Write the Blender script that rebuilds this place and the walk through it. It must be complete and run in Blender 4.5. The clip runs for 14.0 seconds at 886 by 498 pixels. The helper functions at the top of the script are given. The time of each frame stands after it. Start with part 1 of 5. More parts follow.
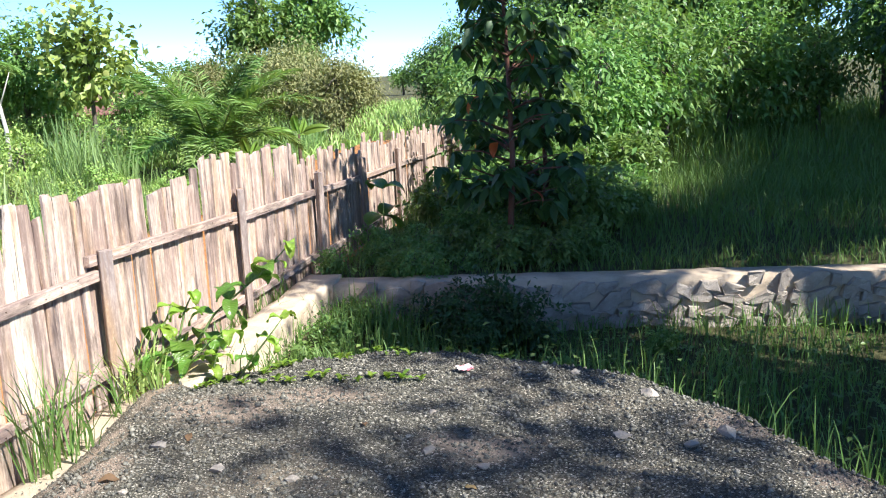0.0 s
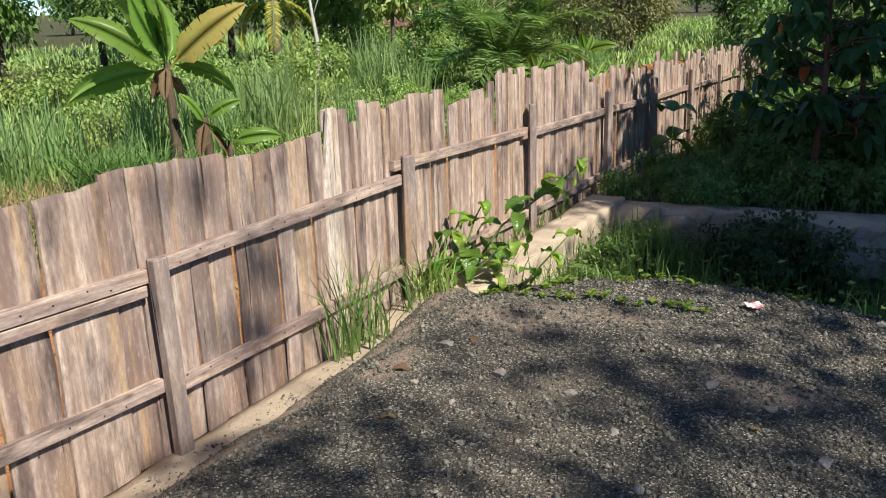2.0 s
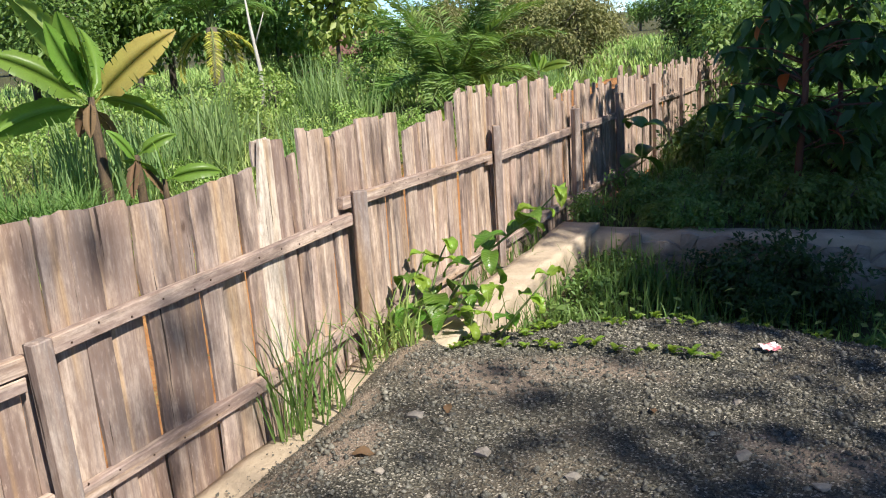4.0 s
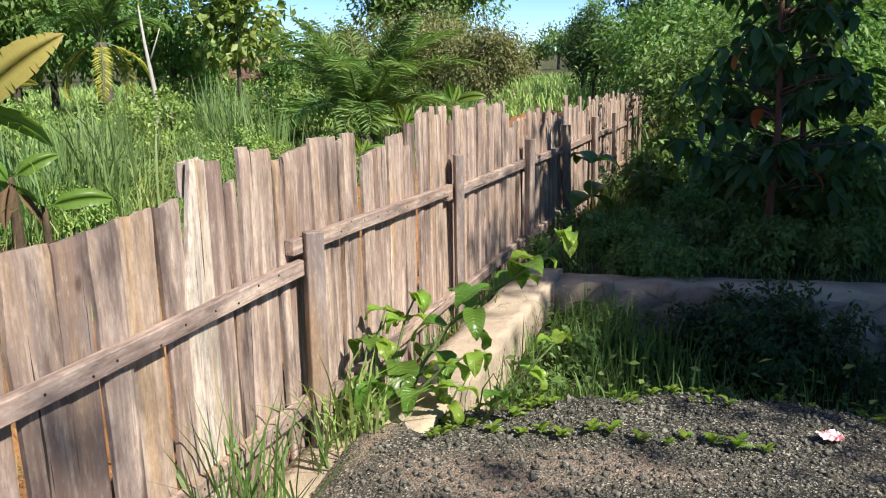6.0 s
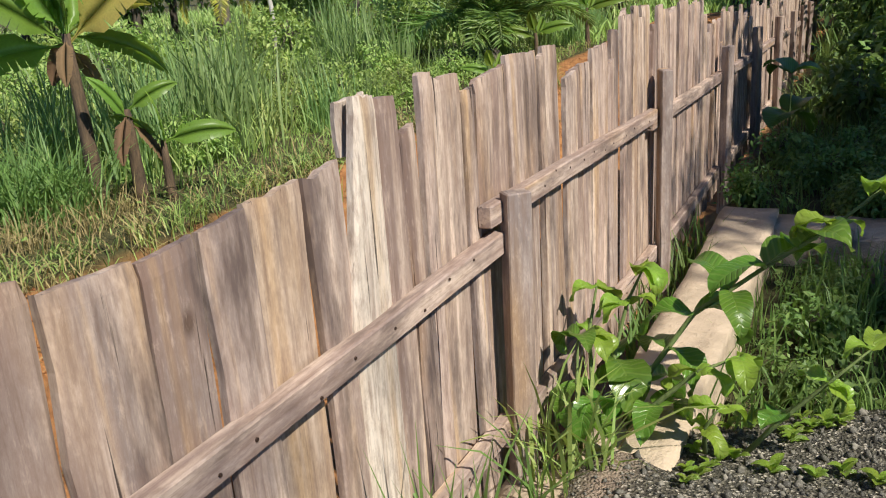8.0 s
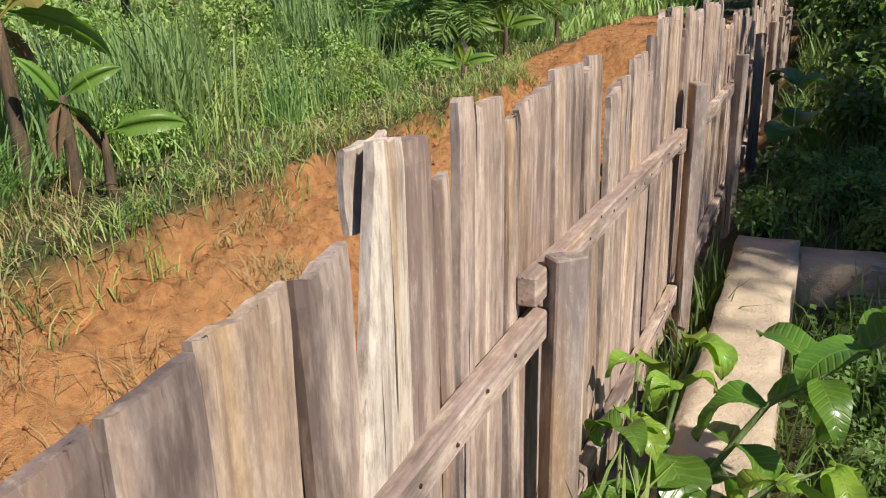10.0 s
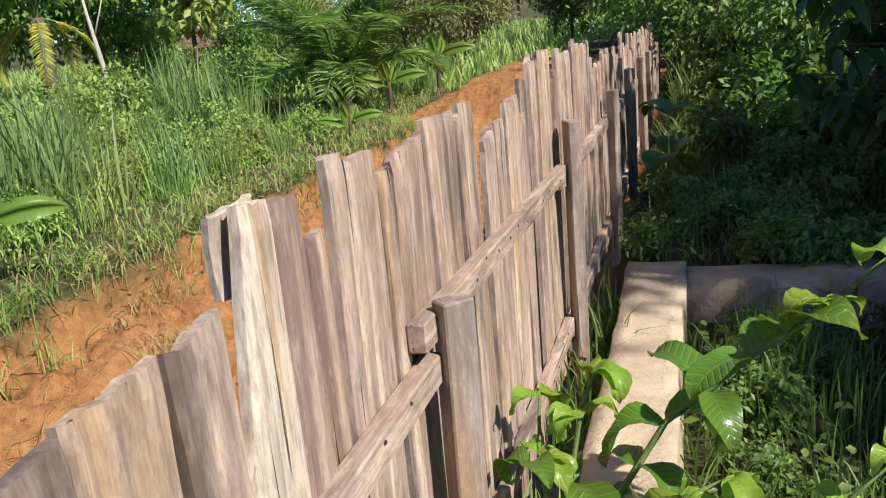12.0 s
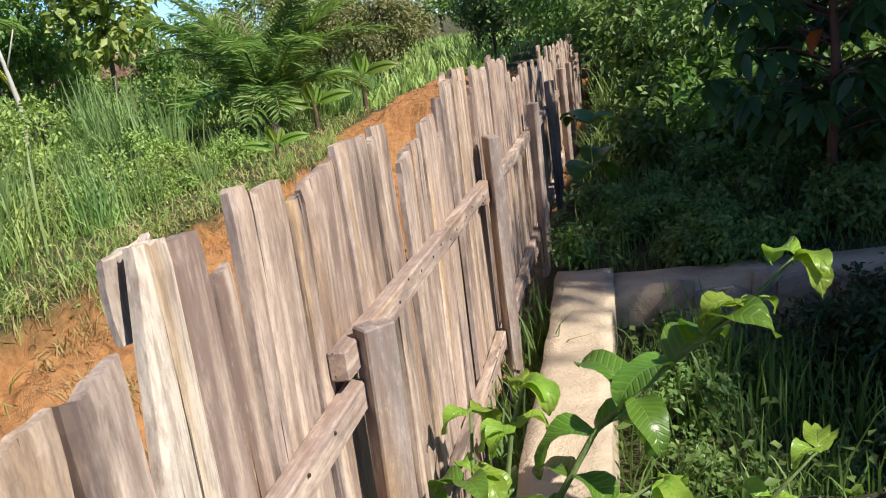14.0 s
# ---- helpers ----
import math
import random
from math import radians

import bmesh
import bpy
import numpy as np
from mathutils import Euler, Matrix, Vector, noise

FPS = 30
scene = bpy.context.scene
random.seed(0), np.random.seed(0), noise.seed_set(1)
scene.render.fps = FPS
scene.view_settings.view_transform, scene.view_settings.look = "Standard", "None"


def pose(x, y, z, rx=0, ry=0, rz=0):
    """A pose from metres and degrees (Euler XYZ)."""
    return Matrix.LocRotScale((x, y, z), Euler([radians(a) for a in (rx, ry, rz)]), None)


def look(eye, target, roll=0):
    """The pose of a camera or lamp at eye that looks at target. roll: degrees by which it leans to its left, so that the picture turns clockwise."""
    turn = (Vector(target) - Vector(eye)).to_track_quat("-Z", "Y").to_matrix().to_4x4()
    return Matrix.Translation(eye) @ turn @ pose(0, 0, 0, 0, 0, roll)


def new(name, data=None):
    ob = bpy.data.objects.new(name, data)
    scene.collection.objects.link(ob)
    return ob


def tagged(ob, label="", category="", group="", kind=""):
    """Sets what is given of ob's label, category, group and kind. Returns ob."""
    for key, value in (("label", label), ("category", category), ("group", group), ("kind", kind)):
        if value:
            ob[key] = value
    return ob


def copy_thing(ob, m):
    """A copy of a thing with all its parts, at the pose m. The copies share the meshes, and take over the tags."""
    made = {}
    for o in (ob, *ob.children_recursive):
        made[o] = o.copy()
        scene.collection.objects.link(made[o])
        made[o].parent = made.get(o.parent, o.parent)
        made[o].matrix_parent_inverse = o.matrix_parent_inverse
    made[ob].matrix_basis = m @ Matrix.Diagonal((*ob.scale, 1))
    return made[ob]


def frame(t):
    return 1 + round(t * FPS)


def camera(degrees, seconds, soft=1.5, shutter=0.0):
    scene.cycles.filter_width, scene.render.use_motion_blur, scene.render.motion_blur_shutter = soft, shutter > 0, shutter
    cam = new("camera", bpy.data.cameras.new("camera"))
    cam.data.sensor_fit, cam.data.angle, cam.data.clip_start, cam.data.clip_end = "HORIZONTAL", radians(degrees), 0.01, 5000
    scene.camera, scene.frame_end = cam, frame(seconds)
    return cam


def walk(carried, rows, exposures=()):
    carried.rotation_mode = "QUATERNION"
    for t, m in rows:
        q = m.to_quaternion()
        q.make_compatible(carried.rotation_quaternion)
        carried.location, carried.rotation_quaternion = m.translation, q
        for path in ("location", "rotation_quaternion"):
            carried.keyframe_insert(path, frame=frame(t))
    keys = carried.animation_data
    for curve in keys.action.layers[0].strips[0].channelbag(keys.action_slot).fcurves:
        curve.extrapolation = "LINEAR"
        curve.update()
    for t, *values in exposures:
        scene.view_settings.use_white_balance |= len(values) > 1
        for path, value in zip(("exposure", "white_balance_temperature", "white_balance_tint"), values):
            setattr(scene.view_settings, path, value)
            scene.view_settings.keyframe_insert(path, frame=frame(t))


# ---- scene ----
cam = camera(54.1, 14.0, soft=1.1)
PATH = [
    (0, (0.008, 0.004, 1.739), (-0.375, 1.926, 1.341), -2.6),
    (0.5, (-0.021, -0.005, 1.741), (-0.778, 1.73, 1.094), -4.1),
    (1, (-0.025, 0.021, 1.759), (-0.874, 1.7, 1.081), -5.4),
    (1.5, (-0.022, -0.049, 1.751), (-0.936, 1.627, 1.153), -3.7),
    (2, (-0.099, -0.029, 1.738), (-1.047, 1.642, 1.185), -2.0),
    (2.5, (-0.227, 0.018, 1.719), (-1.093, 1.74, 1.184), -1.7),
    (3, (-0.296, 0.171, 1.688), (-1.13, 1.914, 1.171), -2.9),
    (3.2, (-0.31, 0.267, 1.694), (-1.185, 1.993, 1.188), -3.7),
    (5.3, (-0.929, 1.091, 1.534), (-1.748, 2.851, 1.053), -3.7),
    (5.5, (-0.997, 1.17, 1.534), (-1.782, 2.948, 1.062), -2.8),
    (6, (-1.215, 1.34, 1.518), (-1.853, 3.184, 1.078), -1.3),
    (6.5, (-1.348, 1.553, 1.49), (-2.039, 3.377, 1.05), -3.2),
    (7, (-1.489, 1.8, 1.476), (-2.394, 3.519, 1.0), -4.7),
    (7.5, (-1.754, 2.026, 1.43), (-2.654, 3.721, 0.864), -4.3),
    (7.7, (-1.823, 2.087, 1.442), (-2.706, 3.782, 0.853), -4.4),
    (9.8, (-2.363, 2.709, 1.412), (-3.146, 4.419, 0.731), -1.3),
    (10, (-2.341, 2.708, 1.429), (-3.104, 4.441, 0.785), -1.4),
    (10.5, (-2.328, 2.729, 1.415), (-3.047, 4.494, 0.81), -3.5),
    (11, (-2.312, 2.712, 1.423), (-2.96, 4.507, 0.824), -4.5),
    (11.5, (-2.287, 2.711, 1.43), (-2.875, 4.539, 0.871), -5.5),
    (12, (-2.294, 2.707, 1.427), (-2.86, 4.548, 0.887), -5.5),
    (12.5, (-2.286, 2.714, 1.43), (-2.803, 4.577, 0.918), -6.7),
    (13, (-2.267, 2.721, 1.434), (-2.725, 4.602, 0.935), -7.8),
    (13.5, (-2.259, 2.722, 1.433), (-2.691, 4.61, 0.934), -7.9),
    (14, (-2.256, 2.724, 1.434), (-2.68, 4.608, 0.914), -7.6),
]
EXPOSURE = [(0.0, 1.45, 5950, 10), (0.2, 1.38, 6050, 10), (0.5, 0.86, 6300, 10), (1.0, 0.68, 6400, 10), (2.0, 0.60, 6400, 10), (3.0, 0.70, 6400, 10), (5.5, 0.84, 6400, 10), (6.0, 0.71, 6350, 10), (7.0, 0.68, 6400, 10), (7.5, 0.47, 6450, 10), (10.5, 0.49, 6500, 10), (12.5, 0.64, 6450, 10), (14.0, 0.69, 6400, 10)]
walk(cam, [(t, look(eye, target, roll)) for t, eye, target, roll in PATH], EXPOSURE)

# ---- world, sun, exposure ----
SUN_TO = Vector((0.63, -0.27, 0.70)).normalized()
world = bpy.data.worlds.new("sky")
scene.world = world
world.use_nodes = True
wn = world.node_tree
sky = wn.nodes.new("ShaderNodeTexSky")
sky.sky_type = "NISHITA"
sky.sun_disc = False
sky.sun_elevation = math.asin(SUN_TO.z)
sky.sun_rotation = math.atan2(SUN_TO.x, SUN_TO.y)
wn.links.new(sky.outputs[0], wn.nodes["Background"].inputs[0])
sky.altitude, sky.air_density, sky.dust_density, sky.ozone_density = 3500, 0.75, 0.05, 6.0
wn.nodes["Background"].inputs[1].default_value = 0.118
sun = new("sun", bpy.data.lights.new("sun", "SUN"))
sun.data.energy, sun.data.angle, sun.data.color = 5.0, radians(0.8), (1.0, 0.94, 0.84)
sun.matrix_world = look((0, 0, 0), tuple(-SUN_TO))


# ---- small helpers ----
RNG = np.random.default_rng(7)


def mesh_np(name, verts, faces, mats, smooth=False):
    """A mesh from arrays of corners and of equal-sided faces."""
    me = bpy.data.meshes.new(name)
    verts, faces = np.asarray(verts, np.float32), np.asarray(faces, np.int32)
    k = faces.shape[1]
    me.vertices.add(len(verts))
    me.vertices.foreach_set("co", verts.ravel())
    me.loops.add(faces.size)
    me.loops.foreach_set("vertex_index", faces.ravel())
    me.polygons.add(len(faces))
    me.polygons.foreach_set("loop_start", np.arange(0, faces.size, k, dtype=np.int32))
    me.polygons.foreach_set("loop_total", np.full(len(faces), k, np.int32))
    if smooth:
        me.polygons.foreach_set("use_smooth", np.ones(len(faces), bool))
    me.update(calc_edges=True)
    me.validate()
    for m in mats if isinstance(mats, (list, tuple)) else [mats]:
        me.materials.append(m)
    return me


def part(name, bm, material, parent, label="", smooth=False):
    """Links a bmesh as one mesh object under a thing or a part."""
    me = bpy.data.meshes.new(name)
    bm.to_mesh(me)
    bm.free()
    if smooth:
        me.polygons.foreach_set("use_smooth", np.ones(len(me.polygons), bool))
    me.materials.append(material)
    ob = new(name, me)
    ob.parent = parent
    return tagged(ob, label)


def child(name, me, parent, m=None):
    ob = new(name, me)
    ob.parent = parent
    if m is not None:
        ob.matrix_local = m
    return ob


def unit(v):
    return v / np.maximum(np.linalg.norm(v, axis=-1, keepdims=True), 1e-9)


def tube(bm, points, radii, sides=7):
    """A tapered tube along points."""
    rings = []
    points, radii = [Vector([float(q) for q in p]) for p in points], [float(q) for q in radii]
    for i, p in enumerate(points):
        d = (points[min(i + 1, len(points) - 1)] - points[max(i - 1, 0)]).normalized()
        a = d.orthogonal().normalized()
        if rings:
            a = (last - d * last.dot(d)).normalized()
        last, b = a, d.cross(a)
        rings.append([bm.verts.new(p + radii[i] * (math.cos(q) * a + math.sin(q) * b)) for q in [2 * math.pi * k / sides for k in range(sides)]])
    for r, s in zip(rings, rings[1:]):
        for k in range(sides):
            bm.faces.new((r[k], r[(k + 1) % sides], s[(k + 1) % sides], s[k]))
    bm.faces.new(list(reversed(rings[0])))
    bm.faces.new(rings[-1])


def leaf_cloud(at, way, length, width, fold=0.15, droop=0.15, rng=RNG):
    """Corners and faces of many folded leaves: four triangles each."""
    n = len(at)
    way = unit(way)
    up = unit(np.c_[rng.normal(0, 0.5, (n, 2)), np.ones(n)])
    side = unit(np.cross(way, up))
    nor = np.cross(side, way)
    L, W = np.reshape(length * np.ones(n), (n, 1)), np.reshape(width * np.ones(n), (n, 1))
    down = np.array([[0, 0, 1.0]])
    mid = at + way * L * 0.48 - down * droop * L * 0.3
    v = np.stack([at, mid + side * W / 2 + nor * W * fold, mid - nor * W * fold * 0.4, mid - side * W / 2 + nor * W * fold, at + way * L - down * droop * L], 1)
    f = np.array([[0, 2, 1], [0, 3, 2], [1, 2, 4], [2, 3, 4]])
    return v.reshape(-1, 3), (f[None] + 5 * np.arange(n)[:, None, None]).reshape(-1, 3)


def oval_leaves(at, way, length, width, fold=0.12, droop=0.2, rng=RNG):
    """Rounder leaves than leaf_cloud: eight triangles each."""
    n = len(at)
    way = unit(way)
    up = unit(np.c_[rng.normal(0, 0.4, (n, 2)), np.ones(n)])
    side = unit(np.cross(way, up))
    nor = np.cross(side, way)
    L, W = np.reshape(length * np.ones(n), (n, 1)), np.reshape(width * np.ones(n), (n, 1))
    down = np.array([[0, 0, 1.0]])
    rows = [at]
    for s, w in ((0.30, 0.92), (0.66, 0.86)):
        c = at + way * L * s - down * droop * L * s * s
        rows += [c + side * W * w / 2 + nor * W * fold, c - nor * W * fold * 0.3, c - side * W * w / 2 + nor * W * fold]
    rows.append(at + way * L * 0.97 - down * droop * L)
    v = np.stack(rows, 1)
    f = np.array([[0, 2, 1], [0, 3, 2], [1, 2, 5], [1, 5, 4], [2, 3, 6], [2, 6, 5], [4, 5, 7], [5, 6, 7]])
    return v.reshape(-1, 3), (f[None] + 8 * np.arange(n)[:, None, None]).reshape(-1, 3)


def blades(base, height, width, lean, rng=RNG, bend=1.0):
    """Corners and faces of many bent grass blades: five triangles each."""
    n = len(base)
    a = rng.uniform(0, 2 * np.pi, n)
    out = np.c_[np.cos(a), np.sin(a), np.zeros(n)]
    b = a + np.pi / 2 + rng.normal(0, 0.5, n)
    side = np.c_[np.cos(b), np.sin(b), np.zeros(n)]
    H, W, K = (np.reshape(q * np.ones(n), (n, 1)) for q in (height, width, lean))
    up = np.array([[0, 0, 1.0]])
    rows = []
    for s, w in ((0, 0.8), (0.4, 1.0), (0.75, 0.65)):
        c = base + up * H * (s - 0.22 * bend * K * s * s) + out * H * K * s * s
        rows += [c - side * W * w / 2, c + side * W * w / 2]
    rows.append(base + up * H * (1 - 0.32 * bend * K) + out * H * K)
    v = np.stack(rows, 1)
    f = np.array([[0, 1, 3], [0, 3, 2], [2, 3, 5], [2, 5, 4], [4, 5, 6]])
    return v.reshape(-1, 3), (f[None] + 7 * np.arange(n)[:, None, None]).reshape(-1, 3)


def joined(pieces):
    vs, fs, k = [], [], 0
    for v, f in pieces:
        vs.append(v)
        fs.append(f + k)
        k += len(v)
    return np.concatenate(vs), np.concatenate(fs)


# ---- materials ----
def nodes_of(name):
    m = bpy.data.materials.new(name)
    m.use_nodes = True
    return m, m.node_tree.nodes, m.node_tree.links, m.node_tree.nodes["Principled BSDF"]


def ramp(nd, lk, source, stops):
    r = nd.new("ShaderNodeValToRGB")
    while len(r.color_ramp.elements) < len(stops):
        r.color_ramp.elements.new(0.5)
    for e, (p, c) in zip(r.color_ramp.elements, stops):
        e.position, e.color = p, (*c, 1)
    lk.new(source, r.inputs[0])
    return r.outputs[0]


def noise_at(nd, lk, coords, scale, detail=6, rough=0.6, stretch=None, shift=None):
    if stretch or shift is not None:
        mp = nd.new("ShaderNodeMapping")
        lk.new(coords, mp.inputs[0])
        if stretch:
            mp.inputs["Scale"].default_value = stretch
        if shift is not None:
            lk.new(shift, mp.inputs["Location"])
        coords = mp.outputs[0]
    t = nd.new("ShaderNodeTexNoise")
    t.inputs["Scale"].default_value, t.inputs["Detail"].default_value, t.inputs["Roughness"].default_value = scale, detail, rough
    lk.new(coords, t.inputs["Vector"])
    return t.outputs["Fac"]


def mixed(nd, lk, fac, a, b, blend="MIX"):
    m = nd.new("ShaderNodeMix")
    m.data_type, m.blend_type = "RGBA", blend
    for k, v in ((0, fac), (6, a), (7, b)):
        if isinstance(v, (int, float)):
            m.inputs[k].default_value = v
        elif isinstance(v, tuple):
            m.inputs[k].default_value = (*v, 1)
        else:
            lk.new(v, m.inputs[k])
    return m.outputs[2]


def bumped(nd, lk, bsdf, height, strength, distance):
    b = nd.new("ShaderNodeBump")
    b.inputs["Strength"].default_value, b.inputs["Distance"].default_value = strength, distance
    lk.new(height, b.inputs["Height"])
    lk.new(b.outputs[0], bsdf.inputs["Normal"])


def scaled(nd, lk, value, factor, plus=0.0):
    m = nd.new("ShaderNodeMath")
    m.operation = "MULTIPLY_ADD"
    lk.new(value, m.inputs[0])
    m.inputs[1].default_value, m.inputs[2].default_value = factor, plus
    return m.outputs[0]


def weathered_wood(name, tones, rough=0.8, bleach=0.9, stain=0.9, aged=0.5):
    """Old sawn wood: soft long streaks, mottling, dark stains, a few cracks, tone by piece."""
    m, nd, lk, bs = nodes_of(name)
    co, info = nd.new("ShaderNodeTexCoord").outputs["Object"], nd.new("ShaderNodeObjectInfo").outputs["Random"]
    sh = nd.new("ShaderNodeCombineXYZ")
    for k, f in enumerate((37.0, 53.0, 71.0)):
        lk.new(scaled(nd, lk, info, f), sh.inputs[k])
    sh = sh.outputs[0]
    grey = lambda v: (v, v, v)  # noqa: E731
    streak = noise_at(nd, lk, co, 3.0, 3, 0.55, (5, 5, 0.28), sh)
    grain = noise_at(nd, lk, co, 10, 4, 0.6, (4, 4, 0.22), sh)
    crack = noise_at(nd, lk, co, 9, 4, 0.55, (5, 5, 0.14), sh)
    fibre = noise_at(nd, lk, co, 30, 3, 0.6, (5, 5, 0.12), sh)
    ochre = noise_at(nd, lk, co, 2.2, 3, 0.5, (6, 6, 0.3), sh)
    blot = noise_at(nd, lk, co, 3.0, 6, 0.68, (2.2, 2.2, 0.5), sh)
    warm = noise_at(nd, lk, co, 2.0, 4, 0.6, (3.0, 3.0, 0.5), sh)
    mottle = noise_at(nd, lk, co, 34, 8, 0.75, (1.6, 1.6, 0.45), sh)
    base = ramp(nd, lk, info, tones)
    patina = noise_at(nd, lk, co, 1.4, 4, 0.6, (2.5, 2.5, 0.6), sh)
    base = mixed(nd, lk, ramp(nd, lk, patina, [(0.42, (0, 0, 0)), (0.62, grey(aged))]), base, (0.40, 0.335, 0.29))
    pale = mixed(nd, lk, ramp(nd, lk, streak, [(0.47, (0, 0, 0)), (0.66, grey(bleach))]), base, (0.71, 0.56, 0.44))
    tan = mixed(nd, lk, ramp(nd, lk, warm, [(0.54, (0, 0, 0)), (0.70, grey(0.65))]), pale, (0.36, 0.22, 0.10))
    tan = mixed(nd, lk, ramp(nd, lk, ochre, [(0.58, (0, 0, 0)), (0.68, grey(0.6))]), tan, (0.50, 0.32, 0.15))
    soft = mixed(nd, lk, ramp(nd, lk, grain, [(0.32, grey(0.5)), (0.52, (0, 0, 0))]), tan, (0.21, 0.135, 0.10))
    soft = mixed(nd, lk, ramp(nd, lk, fibre, [(0.35, grey(0.34)), (0.47, (0, 0, 0))]), soft, (0.16, 0.11, 0.085))
    knots = nd.new("ShaderNodeTexVoronoi")
    knots.inputs["Scale"].default_value = 2.6
    shift = nd.new("ShaderNodeMapping")
    shift.inputs["Scale"].default_value = (1.6, 1.6, 1.0)
    lk.new(co, shift.inputs["Vector"])
    lk.new(sh, shift.inputs["Location"])
    lk.new(shift.outputs[0], knots.inputs["Vector"])
    soft = mixed(nd, lk, ramp(nd, lk, knots.outputs["Distance"], [(0.035, grey(0.85)), (0.085, (0, 0, 0))]), soft, (0.075, 0.045, 0.03))
    spots = mixed(nd, lk, ramp(nd, lk, mottle, [(0.38, grey(0.5)), (0.55, (0, 0, 0))]), soft, (0.19, 0.122, 0.092))
    dust = mixed(nd, lk, ramp(nd, lk, mottle, [(0.54, (0, 0, 0)), (0.70, grey(0.5))]), spots, (0.60, 0.46, 0.36))
    dark = mixed(nd, lk, ramp(nd, lk, blot, [(0.50, (0, 0, 0)), (0.66, grey(stain))]), dust, (0.10, 0.072, 0.063))
    lines = mixed(nd, lk, ramp(nd, lk, crack, [(0.315, grey(0.95)), (0.345, (0, 0, 0))]), dark, (0.04, 0.028, 0.022))
    lk.new(lines, bs.inputs["Base Color"])
    bs.inputs["Roughness"].default_value = rough
    bs.inputs["Specular IOR Level"].default_value = 0.25
    bumped(nd, lk, bs, mixed(nd, lk, 0.5, mixed(nd, lk, 0.5, grain, ramp(nd, lk, crack, [(0.24, (0, 0, 0)), (0.33, (1, 1, 1))])), mottle), 0.5, 0.006)
    return m


BOARD = weathered_wood("weathered_board", [(0.0, (0.216, 0.148, 0.122)), (0.14, (0.43, 0.305, 0.24)), (0.3, (0.53, 0.385, 0.305)), (0.44, (0.33, 0.258, 0.22)), (0.58, (0.53, 0.385, 0.275)), (0.72, (0.41, 0.32, 0.265)), (0.86, (0.28, 0.195, 0.155)), (1.0, (0.50, 0.37, 0.255))])
RAIL = weathered_wood("weathered_rail", [(0.0, (0.28, 0.205, 0.175)), (1.0, (0.34, 0.25, 0.21))])
POST = weathered_wood("weathered_post", [(0.0, (0.21, 0.175, 0.16)), (1.0, (0.25, 0.205, 0.185))], 0.85, 0.35, 0.6)
DARK_BOARD = weathered_wood("dark_board", [(0.0, (0.15, 0.105, 0.09)), (1.0, (0.25, 0.17, 0.135))], 0.8, 0.55, 1.0)
PALE = weathered_wood("pale_board", [(0.0, (0.70, 0.61, 0.495)), (1.0, (0.74, 0.65, 0.53))], 0.8, 0.6, 0.35, 0.2)


